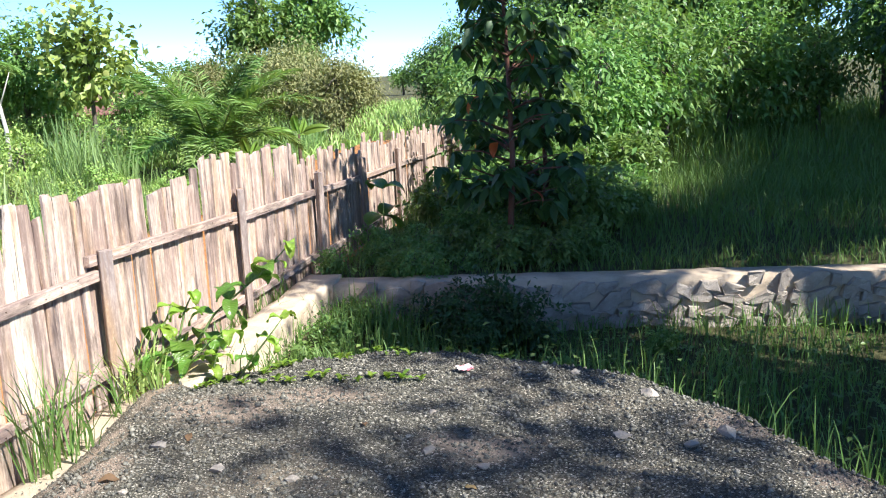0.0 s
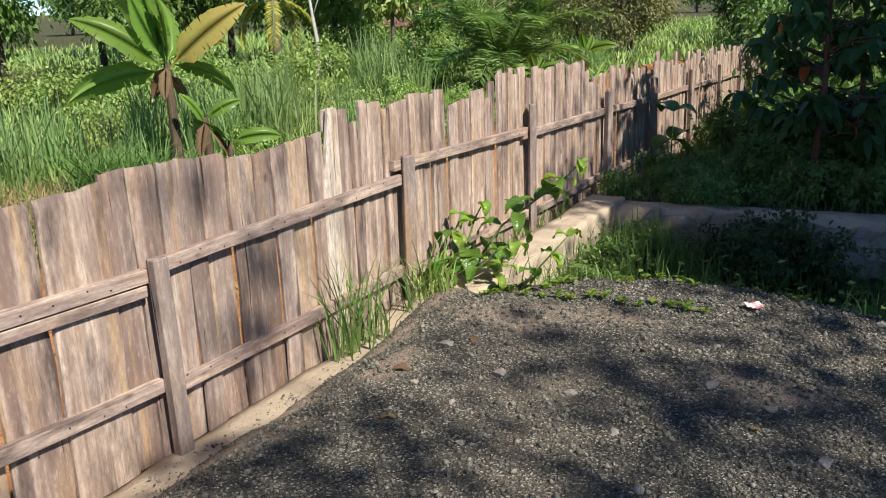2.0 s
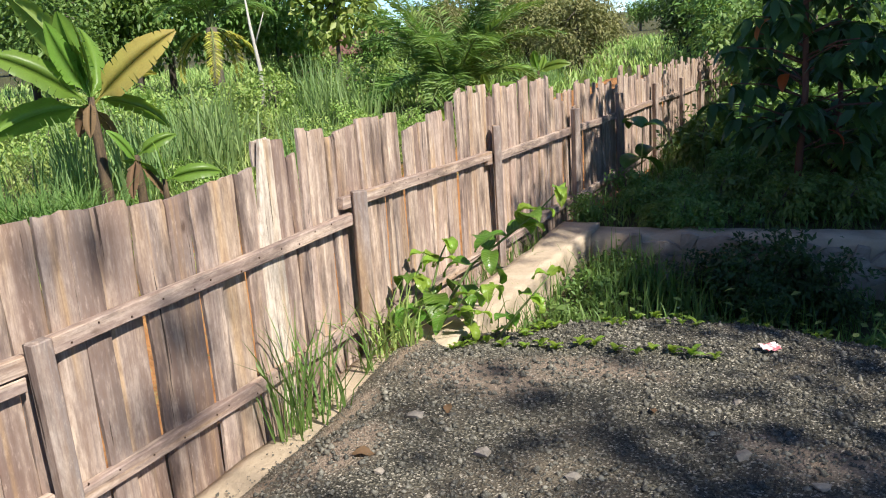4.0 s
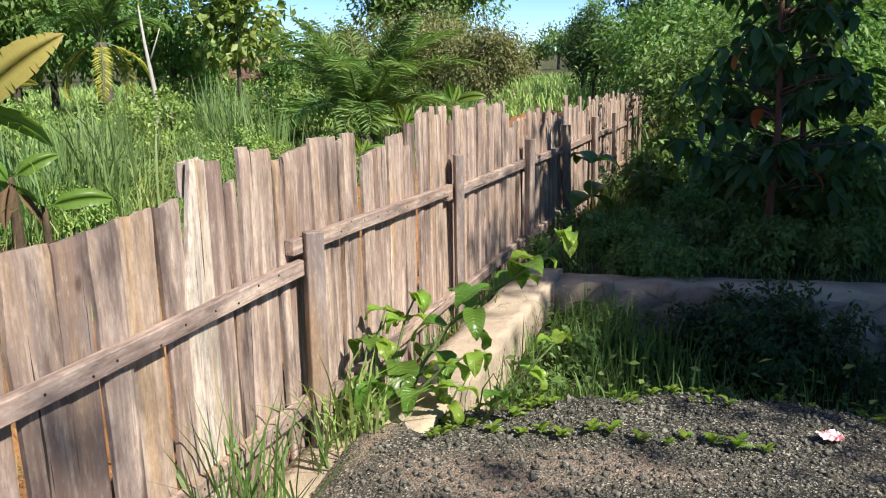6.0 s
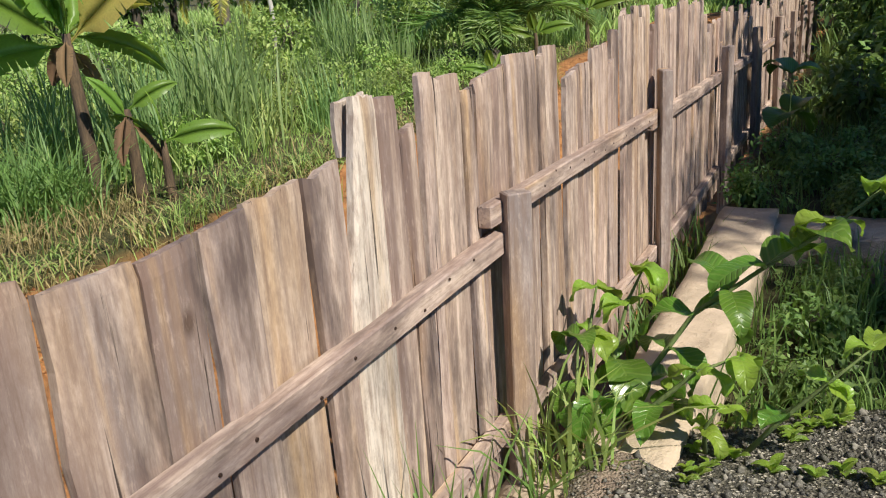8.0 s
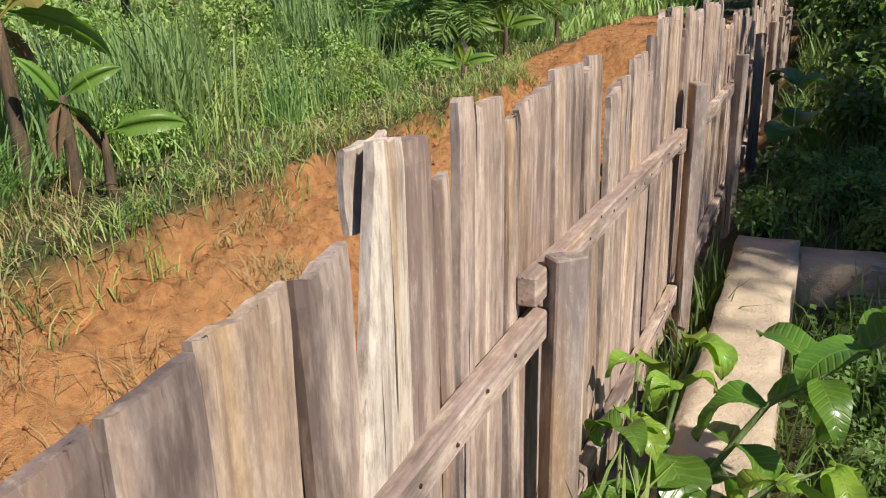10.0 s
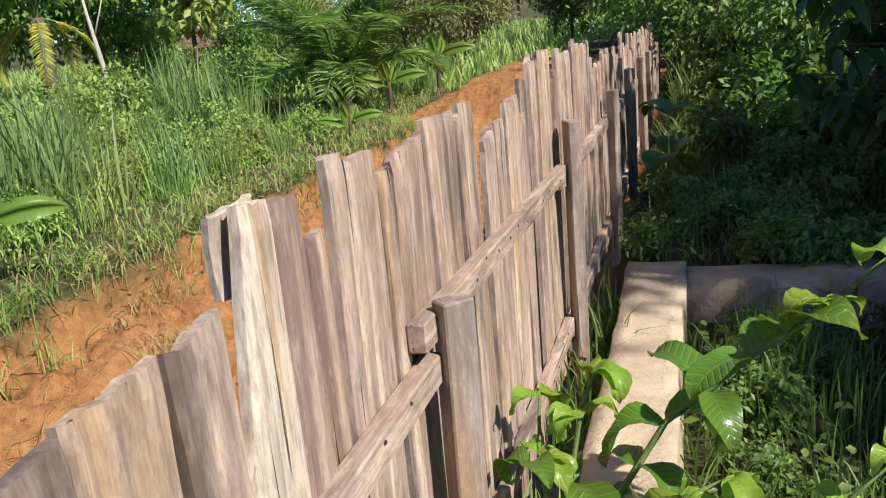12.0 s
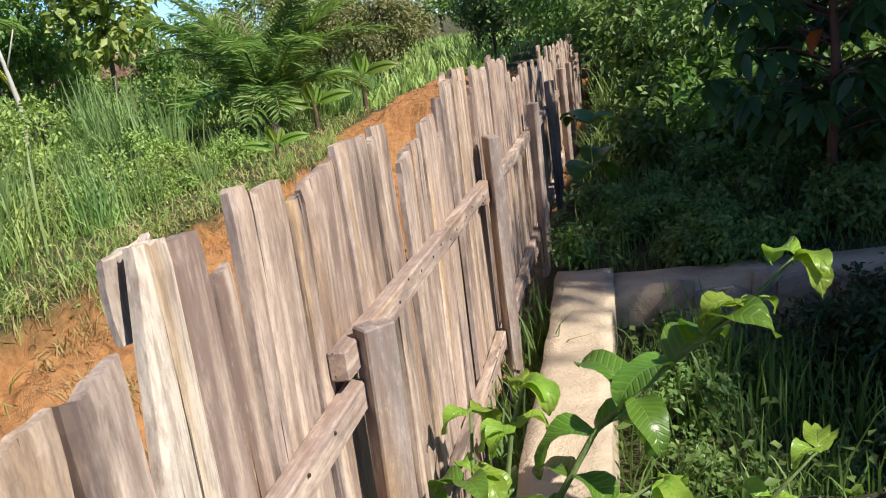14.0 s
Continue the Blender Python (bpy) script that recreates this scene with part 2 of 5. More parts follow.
def leaf_material(name, tones, clear=0.35, rough=0.45, gloss=0.4, veins=False):
    """Leaves: tone by leaf and by plant, light through the blade."""
    m, nd, lk, bs = nodes_of(name)
    isl, info = nd.new("ShaderNodeNewGeometry").outputs["Random Per Island"], nd.new("ShaderNodeObjectInfo").outputs["Random"]
    co = nd.new("ShaderNodeTexCoord").outputs["Object"]
    spot = noise_at(nd, lk, co, 1.3, 3)
    add = nd.new("ShaderNodeMath")
    add.operation = "ADD"
    lk.new(scaled(nd, lk, isl, 0.55), add.inputs[0])
    lk.new(scaled(nd, lk, spot, 0.9, -0.25), add.inputs[1])
    col = ramp(nd, lk, add.outputs[0], tones)
    hue = nd.new("ShaderNodeHueSaturation")
    lk.new(col, hue.inputs["Color"])
    lk.new(scaled(nd, lk, info, 0.03, 0.485), hue.inputs["Hue"])
    lk.new(scaled(nd, lk, info, 0.35, 0.85), hue.inputs["Value"])
    col = hue.outputs[0]
    fine = noise_at(nd, lk, co, 60, 4)
    col = mixed(nd, lk, ramp(nd, lk, fine, [(0.35, (0.16, 0.16, 0.16)), (0.6, (0, 0, 0))]), col, (0.03, 0.05, 0.015))
    lk.new(col, bs.inputs["Base Color"])
    bs.inputs["Roughness"].default_value, bs.inputs["Specular IOR Level"].default_value = rough, gloss
    if veins:
        axes = nd.new("ShaderNodeSeparateXYZ")
        lk.new(co, axes.inputs[0])
        off = nd.new("ShaderNodeMath")
        off.operation = "ABSOLUTE"
        lk.new(axes.outputs[1], off.inputs[0])
        run = nd.new("ShaderNodeMath")
        run.operation = "MULTIPLY_ADD"
        lk.new(off.outputs[0], run.inputs[0])
        run.inputs[1].default_value = -0.75
        lk.new(axes.outputs[0], run.inputs[2])
        rib = nd.new("ShaderNodeMath")
        rib.operation = "SINE"
        lk.new(scaled(nd, lk, run.outputs[0], 290.0), rib.inputs[0])
        line = ramp(nd, lk, scaled(nd, lk, rib.outputs[0], 0.5, 0.5), [(0.0, (0, 0, 0)), (0.35, (1, 1, 1))])
        mid = ramp(nd, lk, scaled(nd, lk, off.outputs[0], 300.0), [(0.3, (0, 0, 0)), (1.0, (1, 1, 1))])
        both = mixed(nd, lk, 1.0, line, mid, "MULTIPLY")
        col = mixed(nd, lk, both, mixed(nd, lk, 0.18, col, (0.35, 0.45, 0.12)), col)
        lk.new(col, bs.inputs["Base Color"])
        bumped(nd, lk, bs, both, 0.6, 0.0025)
    else:
        bumped(nd, lk, bs, fine, 0.2, 0.004)
    tr = nd.new("ShaderNodeBsdfTranslucent")
    warm = mixed(nd, lk, 1.0, col, (1.2, 1.25, 0.68), "MULTIPLY")
    lk.new(warm, tr.inputs["Color"])
    mx = nd.new("ShaderNodeMixShader")
    mx.inputs[0].default_value = clear
    lk.new(bs.outputs[0], mx.inputs[1])
    lk.new(tr.outputs[0], mx.inputs[2])
    lk.new(mx.outputs[0], nd["Material Output"].inputs["Surface"])
    return m


G = lambda *c: [(i / (len(c) - 1), q) for i, q in enumerate(c)]  # noqa: E731
# the darkest tone also stands in for shade on the wood's trees
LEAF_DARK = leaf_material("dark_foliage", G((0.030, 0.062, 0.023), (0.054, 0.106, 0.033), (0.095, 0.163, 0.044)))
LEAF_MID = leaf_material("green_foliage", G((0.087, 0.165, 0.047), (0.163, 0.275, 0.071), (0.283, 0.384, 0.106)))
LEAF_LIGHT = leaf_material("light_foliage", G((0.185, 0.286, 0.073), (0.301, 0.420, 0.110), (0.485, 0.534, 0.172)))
LEAF_DRY = leaf_material("olive_foliage", G((0.135, 0.156, 0.062), (0.238, 0.244, 0.106), (0.373, 0.314, 0.159)), 0.25, 0.6, 0.2)
LEAF_GLOSS = leaf_material("glossy_leaf", G((0.074, 0.175, 0.020), (0.115, 0.237, 0.028), (0.176, 0.325, 0.045)), 0.35, 0.28, 0.6, True)
LEAF_YOUNG = leaf_material("young_leaf", G((0.199, 0.333, 0.036), (0.273, 0.402, 0.052), (0.373, 0.483, 0.083)), 0.4, 0.35, 0.5, True)
LEAF_BANANA = leaf_material("banana_leaf", G((0.11, 0.21, 0.03), (0.19, 0.31, 0.05), (0.28, 0.40, 0.08)), 0.45, 0.4, 0.5)
LEAF_YELLOW = leaf_material("yellowed_leaf", G((0.425, 0.486, 0.091), (0.575, 0.567, 0.130), (0.500, 0.365, 0.104)), 0.4, 0.5, 0.3)
LEAF_RED = leaf_material("red_leaf", G((0.30, 0.06, 0.02), (0.38, 0.09, 0.03), (0.42, 0.14, 0.05)), 0.3, 0.5, 0.3)
LEAF_BROWN = leaf_material("dead_leaf", G((0.13, 0.085, 0.045), (0.20, 0.13, 0.07), (0.27, 0.19, 0.11)), 0.15, 0.8, 0.1)
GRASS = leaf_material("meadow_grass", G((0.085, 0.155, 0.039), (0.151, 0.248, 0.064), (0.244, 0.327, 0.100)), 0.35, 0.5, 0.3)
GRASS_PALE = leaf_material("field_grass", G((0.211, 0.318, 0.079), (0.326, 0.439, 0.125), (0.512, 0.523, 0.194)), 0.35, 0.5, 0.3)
GRASS_BLUE = leaf_material("reed_grass", G((0.159, 0.258, 0.095), (0.238, 0.350, 0.129), (0.344, 0.442, 0.158)), 0.35, 0.5, 0.3)
STRAW = leaf_material("dry_straw", G((0.28, 0.22, 0.10), (0.38, 0.30, 0.15), (0.30, 0.27, 0.11)), 0.2, 0.8, 0.1)


def bark_material(name, a, b):
    m, nd, lk, bs = nodes_of(name)
    co = nd.new("ShaderNodeTexCoord").outputs["Object"]
    g = noise_at(nd, lk, co, 14, 7, 0.7, (2, 2, 0.4))
    lk.new(ramp(nd, lk, g, [(0.3, a), (0.7, b)]), bs.inputs["Base Color"])
    bs.inputs["Roughness"].default_value = 0.9
    bumped(nd, lk, bs, g, 0.7, 0.02)
    return m


BARK = bark_material("bark", (0.05, 0.04, 0.03), (0.16, 0.13, 0.10))
BARK_PALE = bark_material("pale_bark", (0.32, 0.30, 0.25), (0.55, 0.52, 0.46))
STEM_GREEN = bark_material("green_stem", (0.10, 0.15, 0.04), (0.17, 0.22, 0.07))
STEM_RED = bark_material("red_stem", (0.10, 0.045, 0.03), (0.18, 0.08, 0.05))
BANANA_TRUNK = bark_material("banana_trunk", (0.022, 0.016, 0.011), (0.15, 0.10, 0.055))


def ground_material():
    """Gravel, clay, grass soil and sand on one sheet, by painted kind and noise."""
    m, nd, lk, bs = nodes_of("ground")
    co = nd.new("ShaderNodeTexCoord").outputs["Object"]
    kind = nd.new("ShaderNodeVertexColor")
    kind.layer_name = "kind"
    sep = nd.new("ShaderNodeSeparateColor")
    lk.new(kind.outputs[0], sep.inputs[0])
    n1, n2, n3 = noise_at(nd, lk, co, 1.1, 6), noise_at(nd, lk, co, 9, 8, 0.7), noise_at(nd, lk, co, 85, 5, 0.7)
    vor = nd.new("ShaderNodeTexVoronoi")
    vor.inputs["Scale"].default_value = 120
    lk.new(co, vor.inputs["Vector"])
    chip = nd.new("ShaderNodeSeparateColor")
    lk.new(vor.outputs["Color"], chip.inputs[0])
    gravel = ramp(nd, lk, chip.outputs[0], [(0.0, (0.05, 0.047, 0.038)), (0.5, (0.105, 0.098, 0.076)), (0.82, (0.23, 0.21, 0.155)), (0.97, (0.66, 0.60, 0.49))])
    gravel = mixed(nd, lk, ramp(nd, lk, n3, [(0.35, (0.6, 0.6, 0.6)), (0.6, (0, 0, 0))]), gravel, (0.065, 0.06, 0.047))
    gravel = mixed(nd, lk, ramp(nd, lk, n1, [(0.5, (0, 0, 0)), (0.75, (0.6, 0.6, 0.6))]), gravel, (0.30, 0.235, 0.165))
    clay = ramp(nd, lk, n2, [(0.30, (0.13, 0.055, 0.024)), (0.43, (0.33, 0.145, 0.055)), (0.6, (0.50, 0.24, 0.092))])
    clay = mixed(nd, lk, ramp(nd, lk, n1, [(0.4, (0, 0, 0)), (0.7, (0.6, 0.6, 0.6))]), clay, (0.52, 0.275, 0.115))
    soil = ramp(nd, lk, n2, [(0.25, (0.04, 0.04, 0.018)), (0.5, (0.085, 0.085, 0.035)), (0.8, (0.15, 0.125, 0.06))])
    sand = ramp(nd, lk, n2, [(0.2, (0.35, 0.25, 0.18)), (0.8, (0.52, 0.40, 0.30))])
    col = mixed(nd, lk, sep.outputs[0], soil, gravel)
    col = mixed(nd, lk, sep.outputs[1], col, clay)
    col = mixed(nd, lk, sep.outputs[2], col, sand)
    lk.new(col, bs.inputs["Base Color"])
    bs.inputs["Roughness"].default_value = 0.92
    bs.inputs["Specular IOR Level"].default_value = 0.2
    bumped(nd, lk, bs, mixed(nd, lk, 0.5, n2, mixed(nd, lk, 0.5, n3, vor.outputs["Distance"])), 1.0, 0.05)
    return m


def stone_material(name, tones, scale=6.0, bump=0.02):
    m, nd, lk, bs = nodes_of(name)
    co, info = nd.new("ShaderNodeTexCoord").outputs["Object"], nd.new("ShaderNodeObjectInfo").outputs["Random"]
    isl = nd.new("ShaderNodeNewGeometry").outputs["Random Per Island"]
    add = nd.new("ShaderNodeMath")
    add.operation = "ADD"
    lk.new(info, add.inputs[0])
    lk.new(isl, add.inputs[1])
    n, f = noise_at(nd, lk, co, scale, 8, 0.65), noise_at(nd, lk, co, scale * 9, 5, 0.7)
    base = ramp(nd, lk, scaled(nd, lk, add.outputs[0], 0.5), tones)
    col = mixed(nd, lk, ramp(nd, lk, n, [(0.35, (0.6, 0.6, 0.6)), (0.6, (0, 0, 0))]), base, tuple(0.55 * v for v in tones[0][1]))
    col = mixed(nd, lk, ramp(nd, lk, f, [(0.5, (0, 0, 0)), (0.8, (0.4, 0.4, 0.4))]), col, tones[-1][1])
    lk.new(col, bs.inputs["Base Color"])
    bs.inputs["Roughness"].default_value = 0.9
    bumped(nd, lk, bs, mixed(nd, lk, 0.35, n, f), 0.8, bump)
    return m


GROUND = ground_material()
MORTAR = stone_material("rough_mortar", [(0.0, (0.50, 0.395, 0.275)), (1.0, (0.58, 0.46, 0.33))], 4.0, 0.04)
RUBBLE = stone_material("rubble_stone", [(0.0, (0.30, 0.25, 0.20)), (0.5, (0.40, 0.34, 0.275)), (1.0, (0.50, 0.43, 0.35))], 9.0, 0.03)
PEBBLE = stone_material("gravel_chip", [(0.15, (0.05, 0.048, 0.038)), (0.45, (0.14, 0.131, 0.102)), (0.60, (0.33, 0.305, 0.24)), (0.73, (0.84, 0.80, 0.70))], 30.0, 0.003)
CLOD = stone_material("loose_stone", [(0.0, (0.26, 0.23, 0.19)), (0.6, (0.36, 0.31, 0.25)), (1.0, (0.46, 0.40, 0.33))], 14.0, 0.01)
CLAY_CLOD = stone_material("clay_clod", [(0.0, (0.34, 0.14, 0.05)), (1.0, (0.54, 0.25, 0.09))], 10.0, 0.02)


# ---- ground: one sheet ----
def smooth(a, b, v):
    t = np.clip((v - a) / (b - a), 0, 1)
    return t * t * (3 - 2 * t)


def wave(x, y, s=1.0, seed=0.0):
    """Cheap smooth noise of about unit height."""
    return (np.sin(1.7 * s * x + 1.3 * np.sin(1.1 * s * y + seed)) + np.sin(2.3 * s * y + 1.9 * np.sin(0.9 * s * x - seed)) + 0.6 * np.sin(4.1 * s * x + 3.7 * s * y + seed) + 0.4 * np.sin(7.9 * s * x - 6.3 * s * y + 2 * seed)) / 3.0


def lattice(i, j, seed):
    v = np.sin(i * 127.1 + j * 311.7 + seed * 74.7) * 43758.5453
    return v - np.floor(v)


def lumpy(x, y, seed=0.0, octaves=4):
    """Value noise in octaves, about -1 to 1."""
    total, size, amp = 0.0, 1.0, 0.5
    for k in range(octaves):
        u, v = x * size, y * size
        i, j = np.floor(u), np.floor(v)
        a, b = u - i, v - j
        a, b = a * a * (3 - 2 * a), b * b * (3 - 2 * b)
        n = (lattice(i, j, seed + k) * (1 - a) + lattice(i + 1, j, seed + k) * a) * (1 - b) + (lattice(i, j + 1, seed + k) * (1 - a) + lattice(i + 1, j + 1, seed + k) * a) * b
        total, size, amp = total + amp * (2 * n - 1), size * 2.1, amp * 0.55
    return total


def gravel_rim(x):
    """How far ahead the gravel reaches at x."""
    y = 5.15 - 0.42 * (x + 1.0) ** 2 * np.where(x < -1, 0.62, 0.42) - 0.10 * np.clip(x + 1.0, 0, 9) - 0.65 * np.clip(x - 0.15, 0, 1.4)
    return np.maximum(y, 2.2) + 0.06 * wave(x, 0 * x, 3.0)


def on_gravel(x, y):
    return smooth(0.10, -0.12, y - gravel_rim(x)) * smooth(-2.66, -2.56, x + 0.05 * lumpy(3.0 * x, 3.0 * y, 12.0, 4)) * smooth(2.6, 2.2, x)


def clay_edge(x, y):
    """Where the trench's outer edge runs."""
    return -6.6 + 0.3 * lumpy(0.9 * x, 0.9 * y, 2.0, 4) + 0.03 * np.clip(y - 6, 0, 6) + 0.03 * np.clip(y - 12, 0, 10) - 0.75 * smooth(14.6, 16.4, y)


def clay_share(x, y):
    """Where the dug clay lies bare, outside the fence."""
    side = smooth(-0.09, 0.05, x - clay_edge(x, y) + 0.12 * lumpy(5.0 * x, 5.0 * y, 6.0, 3)) * smooth(-2.75, -2.9, x)
    return side * smooth(1.0, 2.6, y) * smooth(25.5, 23.5, y + 0.4 * wave(x, y, 1.5))


def ground_z(x, y):
    x, y = np.asarray(x, float), np.asarray(y, float)
    inner = smooth(-2.9, -2.6, x)
    g = on_gravel(x, y)
    rim = gravel_rim(x)
    heap = 0.05 * np.exp(-((y - rim + 0.25) / 0.3) ** 2) * smooth(-2.2, -1.6, x) * smooth(0.3, -0.3, x)
    yard = -0.45 + 0.45 * smooth(0.55, -0.10, y - rim) * smooth(2.9, 1.7, x) + heap + 0.22 * smooth(-1.3, -2.25, x) * smooth(4.9, 5.4, y) * (1 - g) + (0.035 * g * smooth(-2.68, -2.58, x + 0.07 * lumpy(3.0 * x, 3.0 * y, 12.0, 4)) - 0.12 * smooth(-2.26, -2.62, x + 0.08 * lumpy(3.0 * x, 3.0 * y, 14.0, 3)) * smooth(4.3, 3.3, y)) * smooth(4.6, 4.2, y) + 0.012 * wave(x, y, 2.6) * (0.3 + g) + 0.03 * wave(x, y, 1.3, 3.0) * (1 - g)
    meadow = -0.10 + 0.05 * wave(x, y, 0.5) + 0.012 * np.clip(y - 12, 0, 30)
    back = smooth(7.0, 7.3, y - 0.12 * (x + 2.5))
    inside = yard * (1 - back) + meadow * back
    field = -0.30 + 0.05 * wave(x, y, 0.6, 1.0)
    c = clay_share(x, y)
    rim = x - clay_edge(x, y) + 0.14 * lumpy(4.0 * x, 4.0 * y, 6.0, 3)
    depth = (0.30 * smooth(-0.03, 0.10, rim) + 0.49 * smooth(0.15, 1.1, rim)) * smooth(-3.0, -3.5, x) * smooth(17.5, 13.5, y) * smooth(1.0, 2.6, y)
    lumps = c * (0.20 * lumpy(1.3 * x, 1.3 * y, 3.0, 5) - 0.13 * np.abs(lumpy(3.1 * x, 2.2 * y, 8.0, 3)) + 0.12 * lumpy(4.6 * x, 4.6 * y, 4.0, 4) + 0.05 * lumpy(11.0 * x, 11.0 * y, 5.0, 2))
    mound = 0.36 * smooth(16.2, 16.9, y - 0.35 * wave(x, y, 1.2)) * smooth(24.5, 22.0, y) * smooth(-6.5, -6.15, x + 0.12 * wave(x, y, 2.0)) * smooth(-3.1, -3.7, x)
    outside = field - depth + lumps * (1 - 0.7 * smooth(15.0, 17.0, y)) + mound
    return inside * inner + outside * (1 - inner)


def stretch(lo, hi, step, far):
    core = np.arange(lo, hi + step / 2, step)
    tail = step * np.cumsum(1.28 ** np.arange(1, 40))
    tail = tail[tail < far]
    return np.r_[lo - tail[::-1], core, hi + tail]


gx, gy = stretch(-8.0, 3.4, 0.075, 900), stretch(0.5, 9.0, 0.075, 900)
gy = np.unique(np.r_[gy[gy < 9.0], np.arange(9.0, 25.0, 0.16), 25.0 + 0.16 * np.cumsum(1.28 ** np.arange(1, 33))])
gx = np.unique(np.r_[gx, np.arange(-7.1, -5.2, 0.0375)])
GX, GY = np.meshgrid(gx, gy, indexing="ij")
GZ = ground_z(GX, GY)
nx, ny = GX.shape
idx = np.arange(nx * ny).reshape(nx, ny)
quads = np.stack([idx[:-1, :-1], idx[1:, :-1], idx[1:, 1:], idx[:-1, 1:]], -1).reshape(-1, 4)
ground = new("ground", mesh_np("ground", np.stack([GX, GY, GZ], -1).reshape(-1, 3), quads, GROUND, True))
tagged(ground, "open ground of grey gravel, orange dug clay and green grass", "ground", kind="structure")
paint = ground.data.color_attributes.new("kind", "FLOAT_COLOR", "POINT")
sandy = smooth(0.4, 0.9, np.exp(-((GX + 2.52) / 0.10) ** 2) * (0.7 + 0.6 * wave(GX, GY, 4.0))) * on_gravel(GX, GY)
for px, py, rx, ry in ((0.62, 4.08, 0.26, 0.18), (-2.05, 4.05, 0.40, 0.26), (-2.3, 3.2, 0.16, 0.35), (-1.6, 4.3, 0.45, 0.14), (0.95, 3.6, 0.2, 0.2), (-0.6, 3.7, 0.35, 0.16), (-2.35, 2.45, 0.14, 0.2)):
    sandy = np.maximum(sandy, 0.8 * smooth(0.25, 0.8, np.exp(-((GX - px) / rx) ** 2 - ((GY - py) / ry) ** 2) * (0.9 + 0.45 * lumpy(5.0 * GX, 5.0 * GY, 15.0, 3))))
sandy = np.maximum(sandy, smooth(-2.58, -2.66, GX) * smooth(-2.95, -2.88, GX) * smooth(6.6, 4.5, GY))
kinds = np.stack([on_gravel(GX, GY), clay_share(GX, GY), 0.8 * sandy, np.ones_like(GX)], -1)
paint.data.foreach_set("color", kinds.astype(np.float32).ravel())


def rest(x, y):
    return float(ground_z(x, y))


# ---- low stone wall with a mortar cap ----
wall = tagged(new("wall_stone"), "low L-shaped rubble stone wall with a rough mortar cap", "wall", kind="structure")


def rough_box(x0, x1, y0, y1, z0, z1, step=0.10, amount=0.012, slope=0.0):
    """A long masonry body with slightly uneven faces; slope turns it in plan."""
    bm = bmesh.new()
    bmesh.ops.create_cube(bm, size=1)
    for v in bm.verts:
        v.co = Vector((x0 if v.co.x < 0 else x1, y0 if v.co.y < 0 else y1, z0 if v.co.z < 0 else z1))
    for axis, lo, hi in ((0, x0, x1), (1, y0, y1), (2, z0, z1)):
        for k in range(1, max(1, int((hi - lo) / step))):
            co, no = Vector((0, 0, 0)), Vector((0, 0, 0))
            co[axis], no[axis] = lo + (hi - lo) * k / max(1, int((hi - lo) / step)), 1
            bmesh.ops.bisect_plane(bm, geom=bm.verts[:] + bm.edges[:] + bm.faces[:], plane_co=co, plane_no=no)
    for v in bm.verts:
        p = v.co * 4.0
        v.co += amount * Vector((noise.noise(p), noise.noise(p + Vector((9, 0, 0))), 1.4 * noise.noise(p + Vector((0, 9, 0)))))
        v.co.y += slope * (v.co.x - x0)
    return bm


SLOPE = 0.115
strip = rough_box(-2.83, -2.42, -3.0, 4.34, -0.5, -0.125, 0.06, 0.011)
for v in strip.verts:
    v.co.z += 0.16 * (v.co.x + 2.83) + 0.09 * float(smooth(3.3, 4.3, v.co.y))
part("cap", strip, MORTAR, wall, "pale sandy mortar strip against the fence", True)
part("cap", rough_box(-2.655, -2.365, 4.35, 7.22, -0.62, 0.018, 0.05, 0.016), MORTAR, wall, "pale mortar top of the wall beside the fence", True)
part("cap", rough_box(-2.40, 6.0, 6.94, 7.22, -0.62, -0.014, 0.10, 0.013, SLOPE), MORTAR, wall, "rough mortar top of the cross wall", True)


def rubble_stone(w, h, rng):
    """One face stone: an uneven many-cornered slab with a domed front, facing -y."""
    bm = bmesh.new()
    n = rng.integers(6, 9)
    a = np.sort(rng.uniform(0, 2 * np.pi, n) * 0.35 + np.linspace(0, 2 * np.pi, n, endpoint=False) * 0.95)
    r = rng.uniform(0.86, 1.08, n)
    ring = lambda k, y: [bm.verts.new((k * 1.14 * w / 2 * q * np.sign(np.cos(t)) * abs(np.cos(t)) ** 0.6, y + 0.008 * rng.normal(), k * 1.3 * h / 2 * q * np.sign(np.sin(t)) * abs(np.sin(t)) ** 0.6)) for t, q in zip(a, r)]  # noqa: E731
    back, edge, front = ring(1.0, 0.03), ring(0.98, -0.001), ring(0.88, -0.006)
    for p, q in ((back, edge), (edge, front)):
        for k in range(n):
            bm.faces.new((p[k], q[k], q[(k + 1) % n], p[(k + 1) % n]))
    mid = bm.verts.new((0.1 * w * rng.normal() * 0.5, -0.009, 0))
    for k in range(n):
        bm.faces.new((front[k], mid, front[(k + 1) % n]))
    bmesh.ops.recalc_face_normals(bm, faces=bm.faces[:])
    me = bpy.data.meshes.new("stone")
    bm.to_mesh(me)
    bm.free()
    me.materials.append(RUBBLE)
    return me


